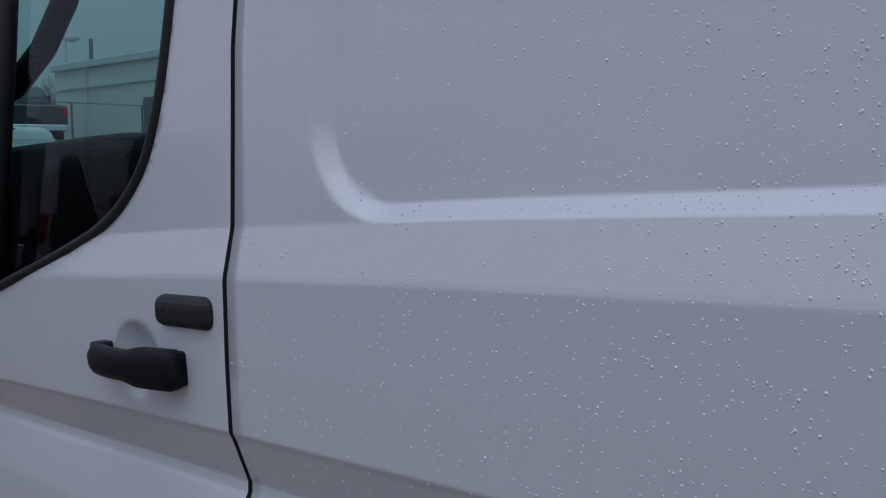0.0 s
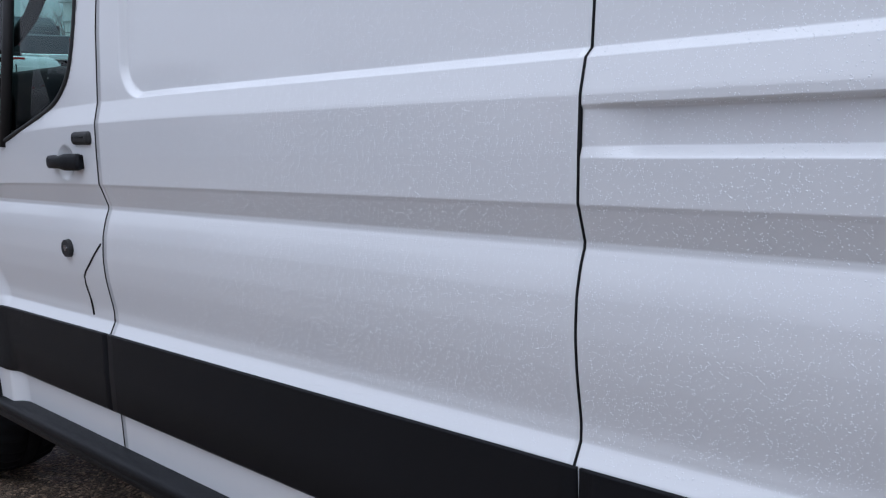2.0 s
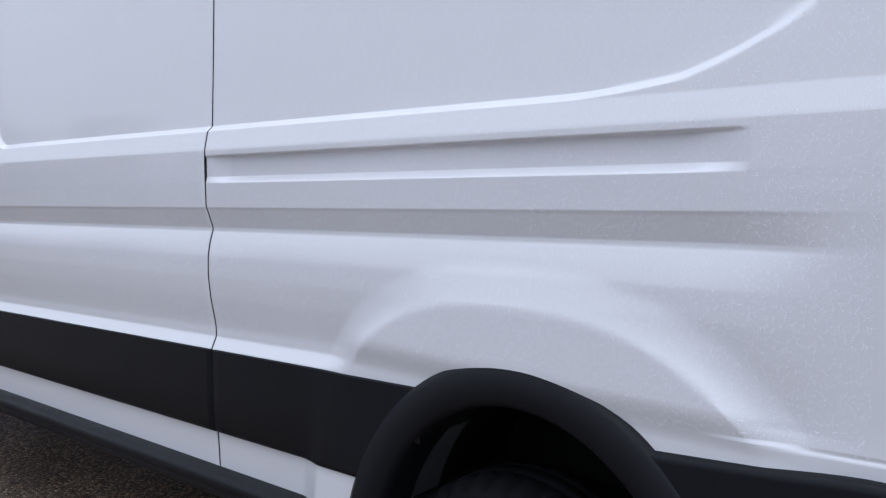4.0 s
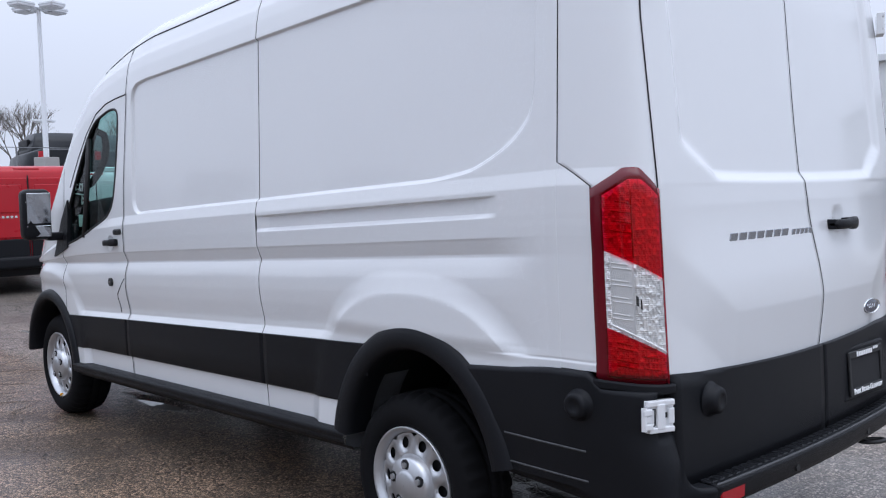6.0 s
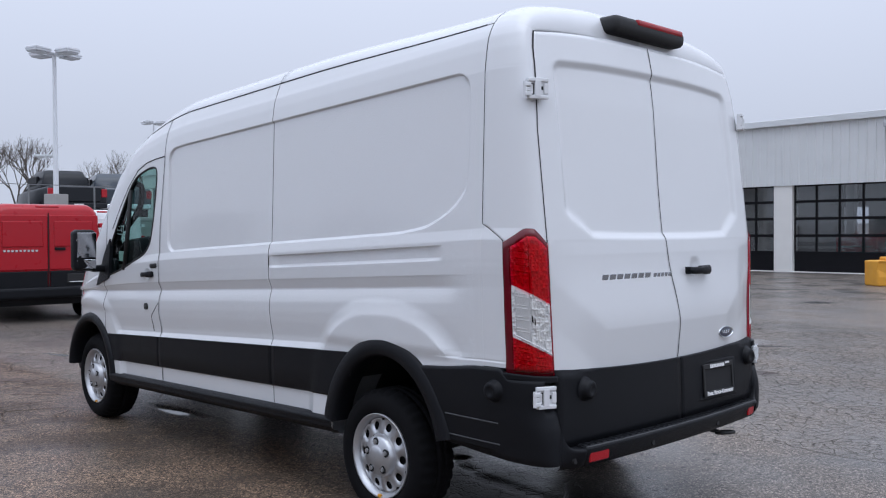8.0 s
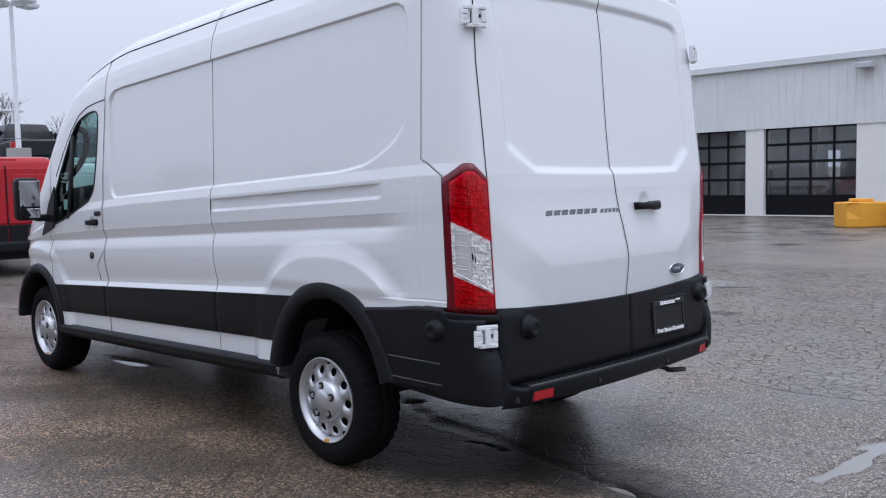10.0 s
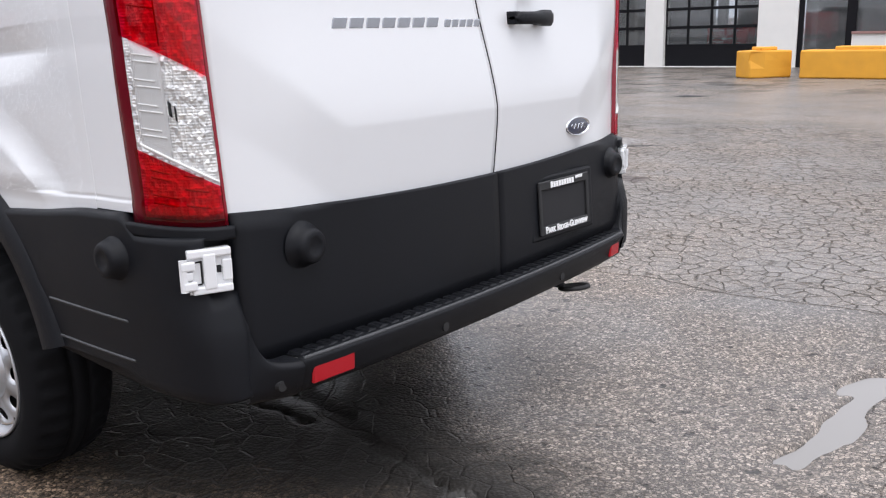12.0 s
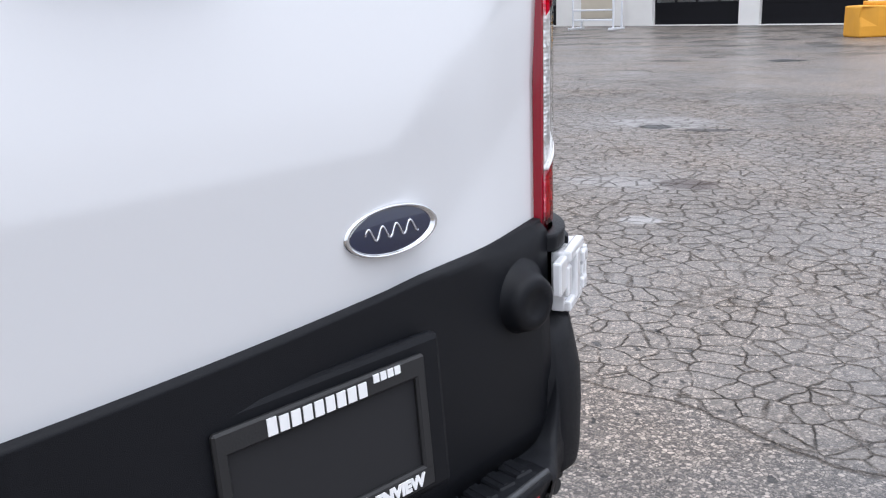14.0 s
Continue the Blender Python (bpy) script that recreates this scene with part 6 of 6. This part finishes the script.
# ---- other vehicles ----
def loft(sections):
    """Closed rings of equal count, one after another, with end caps."""
    n = len(sections[0])
    v = [p for s in sections for p in s]
    f = []
    for i in range(len(sections) - 1):
        for k in range(n):
            j = (k + 1) % n
            f.append((i * n + k, i * n + j, (i + 1) * n + j, (i + 1) * n + k))
    f += [tuple(range(n))[::-1], tuple(range((len(sections) - 1) * n, len(sections) * n))]
    return v, f


def ring(x, half, z0, z1, tumble, r):
    """A rounded cross-section of a vehicle body at x."""
    out = []
    for sx in (1, -1):
        pts = [(half - 0.03, z0), (half, z0 + 0.1), (half, (z0 + z1) * 0.45)]
        for i in range(5):
            t = math.pi / 2 * i / 4
            pts.append((half - tumble - r + r * math.cos(t), z1 - r + r * math.sin(t)))
        out += [(x, sx * y, z) for y, z in (pts if sx > 0 else pts[::-1])]
    return out


def road_wheel(x, y, r, parent):
    side = 1 if y > 0 else -1
    w = part("wheel", box(x - 0.02, x + 0.02, y - 0.02, y + 0.02, r - 0.02, r + 0.02), GAP, parent)
    prof = [(r * 0.62, 0.0), (r * 0.7, -0.01), (r * 0.94, 0.0), (r, 0.04), (r, 0.2), (r * 0.9, 0.24), (r * 0.6, 0.22)]
    m = pose(x, y, r) if side < 0 else pose(x, y, r, 0, 0, 180)
    mesh_ob("tyre", *lathe(prof, 32, m), TYRE, w)
    mesh_ob("rim", *lathe([(r * 0.63, 0.01), (r * 0.56, 0.04), (r * 0.2, 0.03), (0.001, 0.02)], 24, m), SILVER, w)


def parked_van(m, mat, top, label, group=""):
    """A closed van seen from its tail; x points to its front from the rear bumper."""
    o = thing("parked_van", label, "van", group, m)
    secs = [ring(0.10, 0.90, 0.5, top - 0.12, 0.10, 0.16), ring(0.16, 0.97, 0.45, top - 0.03, 0.11, 0.2), ring(0.35, 1.01, 0.42, top, 0.12, 0.2), ring(3.4, 1.01, 0.42, top, 0.12, 0.2),
            ring(4.1, 1.0, 0.42, top - 0.06, 0.16, 0.22), ring(4.75, 0.99, 0.42, 1.5, 0.1, 0.15), ring(5.45, 0.93, 0.45, 1.15, 0.08, 0.12), ring(5.6, 0.8, 0.5, 0.95, 0.05, 0.1)]
    mesh_ob("body", *loft(secs), mat, o)
    for s in (-1, 1):
        d = part("rear_door", box(0.085, 0.12, min(0.01 * s, 0.86 * s), max(0.01 * s, 0.86 * s), 0.92, top - 0.2, 0.015, 2), mat, o)
        part("door_panel", box(0.075, 0.1, min(0.09 * s, 0.76 * s), max(0.09 * s, 0.76 * s), 1.32, top - 0.3, 0.02, 2), mat, d)
        part("lower_panel", box(0.07, 0.1, min(0.02 * s, 0.84 * s), max(0.02 * s, 0.84 * s), 0.6, 0.9, 0.015, 2), BLACK, o)
        part("tail_lamp", box(0.07, 0.3, min(0.88 * s, 0.975 * s), max(0.88 * s, 0.975 * s), 0.92, 1.5, 0.03, 2), REDBLOCK, o)
        part("side_cladding", box(0.3, 5.0, min(0.99 * s, 1.02 * s), max(0.99 * s, 1.02 * s), 0.55, 0.82, 0.01, 1), BLACK, o)
        part("hinge", box(0.07, 0.16, min(0.88 * s, 0.96 * s), max(0.88 * s, 0.96 * s), top - 0.42, top - 0.34, 0.01, 1), mat, o)
        part("side_window", box(3.5, 4.2, min(0.955 * s, 0.985 * s), max(0.955 * s, 0.985 * s), 1.25, top - 0.3, 0.01, 1), DOORFRAME, o)
        for x in (1.0, 4.7):
            road_wheel(x, s * 0.99, 0.345, o)
    part("door_gap", box(0.078, 0.09, -0.008, 0.008, 0.62, top - 0.16), GAP, o)
    part("bumper", box(-0.02, 0.4, -0.98, 0.98, 0.42, 0.62, 0.05, 3), BLACK, o)
    part("door_handle", box(0.05, 0.09, -0.28, -0.1, 1.26, 1.31, 0.012, 2), BLACK, o)
    part("brake_lamp", box(0.13, 0.2, -0.2, 0.2, top - 0.09, top - 0.03, 0.02, 2), REDBLOCK, o)
    bm = bmesh.new()
    for i in range(9):
        add_box(bm, 0.08, 0.086, 0.18 + 0.065 * i, 0.22 + 0.065 * i, 1.24, 1.275)
    part("badge_bars", bm, CHROME, o)
    part("plate_frame", box(0.055, 0.07, -0.62, -0.3, 0.68, 0.84, 0.005, 1), RUBBER, o)
    part("plate_bar", box(0.05, 0.056, -0.6, -0.34, 0.69, 0.705), INK, o)
    part("underbody", box(0.4, 5.2, -0.8, 0.8, 0.28, 0.5), GAP, o)
    return o


parked_van(pose(-7.6, 2.8, 0, 0, 0, 176), REDPAINT, 2.08, "red low-roof cargo van with black bumper, seen from its tail")
parked_van(pose(-12.6, 5.95, 0, 0, 0, 178), WHITE, 2.13, "white cargo van parked beyond the red one")
row = "vehicles parked across the aisle"
for x, y, mat, top, tint in ((7.9, -7.4, WHITE, 2.1, "white"), (5.2, -7.2, BLUEPAINT, 2.05, "slate blue"), (2.6, -7.3, WHITE, 2.5, "white"), (0.0, -7.2, DARKPAINT, 2.1, "black"), (-2.6, -7.4, WHITE, 2.45, "white"),
                             (-5.2, -7.2, BLUEPAINT, 2.5, "slate blue"), (-7.8, -7.3, WHITE, 2.5, "white"), (-10.5, -7.2, DARKPAINT, 2.55, "black"), (-13.2, -7.4, WHITE, 2.5, "white"), (-16.2, -7.3, BLUEPAINT, 2.5, "slate blue")):
    parked_van(pose(x, y, 0, 0, 0, 270), mat, top, tint + " van parked across the aisle", row)


def pickup(m, mat, label):
    """A crew-cab pickup seen from its tail; x points to its front."""
    o = thing("pickup_truck", label, "pickup truck", "pickups on the raised lot", m)
    secs = [ring(0.0, 0.92, 0.55, 1.2, 0.02, 0.06), ring(0.1, 0.98, 0.5, 1.25, 0.03, 0.08), ring(4.3, 0.99, 0.45, 1.22, 0.04, 0.1), ring(5.5, 0.96, 0.45, 1.18, 0.06, 0.12), ring(5.75, 0.88, 0.5, 1.0, 0.05, 0.1)]
    mesh_ob("body", *loft(secs), mat, o)
    cab = [ring(1.75, 0.86, 1.15, 1.6, 0.1, 0.1), ring(2.0, 0.9, 1.15, 1.9, 0.2, 0.15), ring(3.4, 0.9, 1.15, 1.93, 0.2, 0.15), ring(4.35, 0.88, 1.15, 1.25, 0.05, 0.04)]
    mesh_ob("cab", *loft(cab), mat, o)
    part("rear_window", box(1.83, 1.9, -0.6, 0.6, 1.35, 1.7, 0.02, 2, pose(0, 0, 0, 0, 0, 0)), DOORFRAME, o)
    for s in (-1, 1):
        part("side_window", box(2.15, 3.7, min(0.8 * s, 0.9 * s), max(0.8 * s, 0.9 * s), 1.3, 1.68, 0.03, 2), DOORFRAME, o)
        part("tail_lamp", box(-0.02, 0.1, min(0.78 * s, 0.97 * s), max(0.78 * s, 0.97 * s), 0.88, 1.17, 0.02, 2), REDBLOCK, o)
        for x in (1.15, 4.75):
            road_wheel(x, s * 0.98, 0.4, o)
    part("tailgate", box(-0.03, 0.05, -0.76, 0.76, 0.72, 1.22, 0.02, 2), mat, o)
    part("bumper", box(-0.12, 0.1, -0.95, 0.95, 0.5, 0.68, 0.03, 2), CHROME if mat is BLUEPAINT else DARKPAINT, o)
    part("plate_frame", box(-0.13, -0.11, -0.16, 0.16, 0.52, 0.64), INK, o)
    return o


# ---- raised lot with wall, pickups and lamp posts ----
DECK = 1.95
deck = thing("raised_lot", "raised concrete parking level with a low kerb", "retaining wall", kind="structure")
part("retaining_wall", box(-160, -19.4, -60, 75, -0.2, DECK), CONCRETE, deck)
part("kerb", box(-19.8, -19.4, -60, 75, DECK, DECK + 0.14, 0.03, 1), CONCRETE, deck)
bm = bmesh.new()
add_box(bm, -19.615, -19.595, -20, 40, DECK + 1.1, DECK + 1.12)
part("fence_rail", bm, GREYWELL, deck)
for k in range(30):
    part("fence_post", box(-19.63, -19.58, -19.5 + 2.0 * k, -19.46 + 2.0 * k, DECK, DECK + 1.12), GREYWELL, deck)
pickup(pose(-22.4, 9.1, DECK, 0, 0, 172), DARKPAINT, "black crew-cab pickup with red tail lamps on the raised lot")
pickup(pose(-23.0, 11.0, DECK, 0, 0, 165), BLUEPAINT, "slate grey pickup with red tail lamps on the raised lot")
pickup(pose(-24.5, 6.0, DECK, 0, 0, 172), BLUEPAINT, "slate grey pickup with red tail lamps on the raised lot")


def lamp_post(x, y, base, tall, label, turn=0, size=1.0):
    o = thing("lamp_post", label, "lamp post", "lot lamp posts", pose(x, y, base, 0, 0, turn) @ Matrix.Scale(size, 4))
    part("footing", box(-0.36, 0.36, -0.36, 0.36, 0, 1.22, 0.03, 2), CONCRETE, o)
    bm = bmesh.new()
    add_cone(bm, (0, 0, 1.22), (0, 0, tall), 0.115, 0.08, 8)
    part("pole", bm, POLE, o)
    for a in (0, 90, 180, 270):
        m = pose(0, 0, tall - 0.1, 0, 0, a)
        arm = part("arm", box(0.08, 0.5, -0.05, 0.05, -0.02, 0.1, 0, 1, m), LAMPHEAD, o)
        hd = part("lamp_head", box(0.42, 1.22, -0.33, 0.33, 0.02, 0.22, 0.03, 2, m), POLE, o, "flat box lamp head")
        part("band", box(0.41, 1.23, -0.34, 0.34, 0.10, 0.14, 0, 1, m), LAMPHEAD, hd)
        part("diffuser", box(0.47, 1.17, -0.28, 0.28, -0.03, 0.03, 0.01, 1, m), LAMPHEAD, hd)
    return o


lamp_post(-20.6, 7.7, DECK, 7.45, "tall white lamp post with four box heads", 20, 0.72)
lamp_post(-72, 35.8, DECK, 10.2, "distant white lamp post with four box heads", 30)
lamp_post(-92, 32.9, DECK, 8.2, "distant white lamp post with four box heads", 10)


# ---- bare winter trees ----
def bare_tree(x, y, base, tall, seed):
    rng = random.Random(seed)
    o = thing("tree", "bare leafless winter tree with fine twigs", "tree", "bare trees", pose(x, y, base))
    trunk, twigs = bmesh.new(), bmesh.new()

    def grow(p, d, length, r, depth):
        q = p + d * length
        bm = trunk if depth < 2 else twigs
        add_cone(bm, p, q, r, r * 0.68, 6 if depth < 2 else 3, False)
        if depth >= 6:
            return
        for _ in range(3 if depth < 4 else 2):
            e = (d + Vector((rng.uniform(-0.75, 0.75), rng.uniform(-0.75, 0.75), rng.uniform(-0.15, 0.55)))).normalized()
            grow(q if rng.random() < 0.6 else p + d * length * 0.75, e, length * rng.uniform(0.6, 0.82), r * 0.6, depth + 1)

    grow(Vector((0, 0, 0)), Vector((rng.uniform(-0.05, 0.05), rng.uniform(-0.05, 0.05), 1)), tall * 0.26, tall * 0.014, 0)
    part("trunk", trunk, BARK, o)
    part("crown", twigs, BARK, o, "bare twigs")
    return o


for k, (x, y, h) in enumerate(((-100, 32.5, 9), (-104, 36.0, 10.5), (-108, 40, 7), (-100, 42.5, 8), (-112, 46, 7.5), (-104, 50.0, 8), (-98, 28.0, 9.5), (-110, 30, 8), (-106, 55, 7))):
    bare_tree(x, y, DECK - 0.5, h * 1.6, 11 + k)
hedge_verts, hedge_faces = [], []
hr = random.Random(4)
for i in range(5200):
    a = Vector((hr.uniform(-135, -118), hr.uniform(-20, 80), DECK + 3.6 * hr.random() ** 1.4))
    s = hr.uniform(0.3, 0.9)
    b = len(hedge_verts)
    hedge_verts += [a + Vector((hr.uniform(-s, s), hr.uniform(-s, s), hr.uniform(-s, s))) for _ in range(3)]
    hedge_faces.append((b, b + 1, b + 2))
hedge = mesh_ob("far_trees", hedge_verts, hedge_faces, BARK, None, "", False)
tagged(hedge, "far belt of bare grey-brown woodland", "trees", kind="stuff")

# ---- white annex seen through the cab glass ----
annex = tagged(new("annex"), "white block annex with pale coping and a dark doorway", "building", kind="structure")
annex.matrix_world = pose(-28.5, 14.3, 0, 0, 0, 1.5)
part("wall", box(0.0, 14.0, 0.0, 0.4, 0, 4.72), BLOCK, annex)
part("end_wall", box(0.0, 0.4, 0.4, 9, 0, 4.72), BLOCK, annex)
part("coping", box(-0.1, 14.1, -0.15, 0.5, 4.72, 4.95, 0.02, 1), FASCIA, annex)
part("band", box(0.0, 14.0, -0.08, 0.0, 4.05, 4.17), SIDING, annex)
part("doorway", box(5.7, 7.0, -0.04, 0.02, 0, 3.55), GREYWELL, annex)
part("downpipe", box(2.2, 2.32, -0.1, 0.0, 0, 4.72), SIDING, annex)
part("vent_pipe", box(1.9, 2.0, 0.3, 0.4, 4.8, 5.75), GREYWELL, annex)
part("roof", box(0, 14, 0.4, 9, 4.66, 4.74), FASCIA, annex)
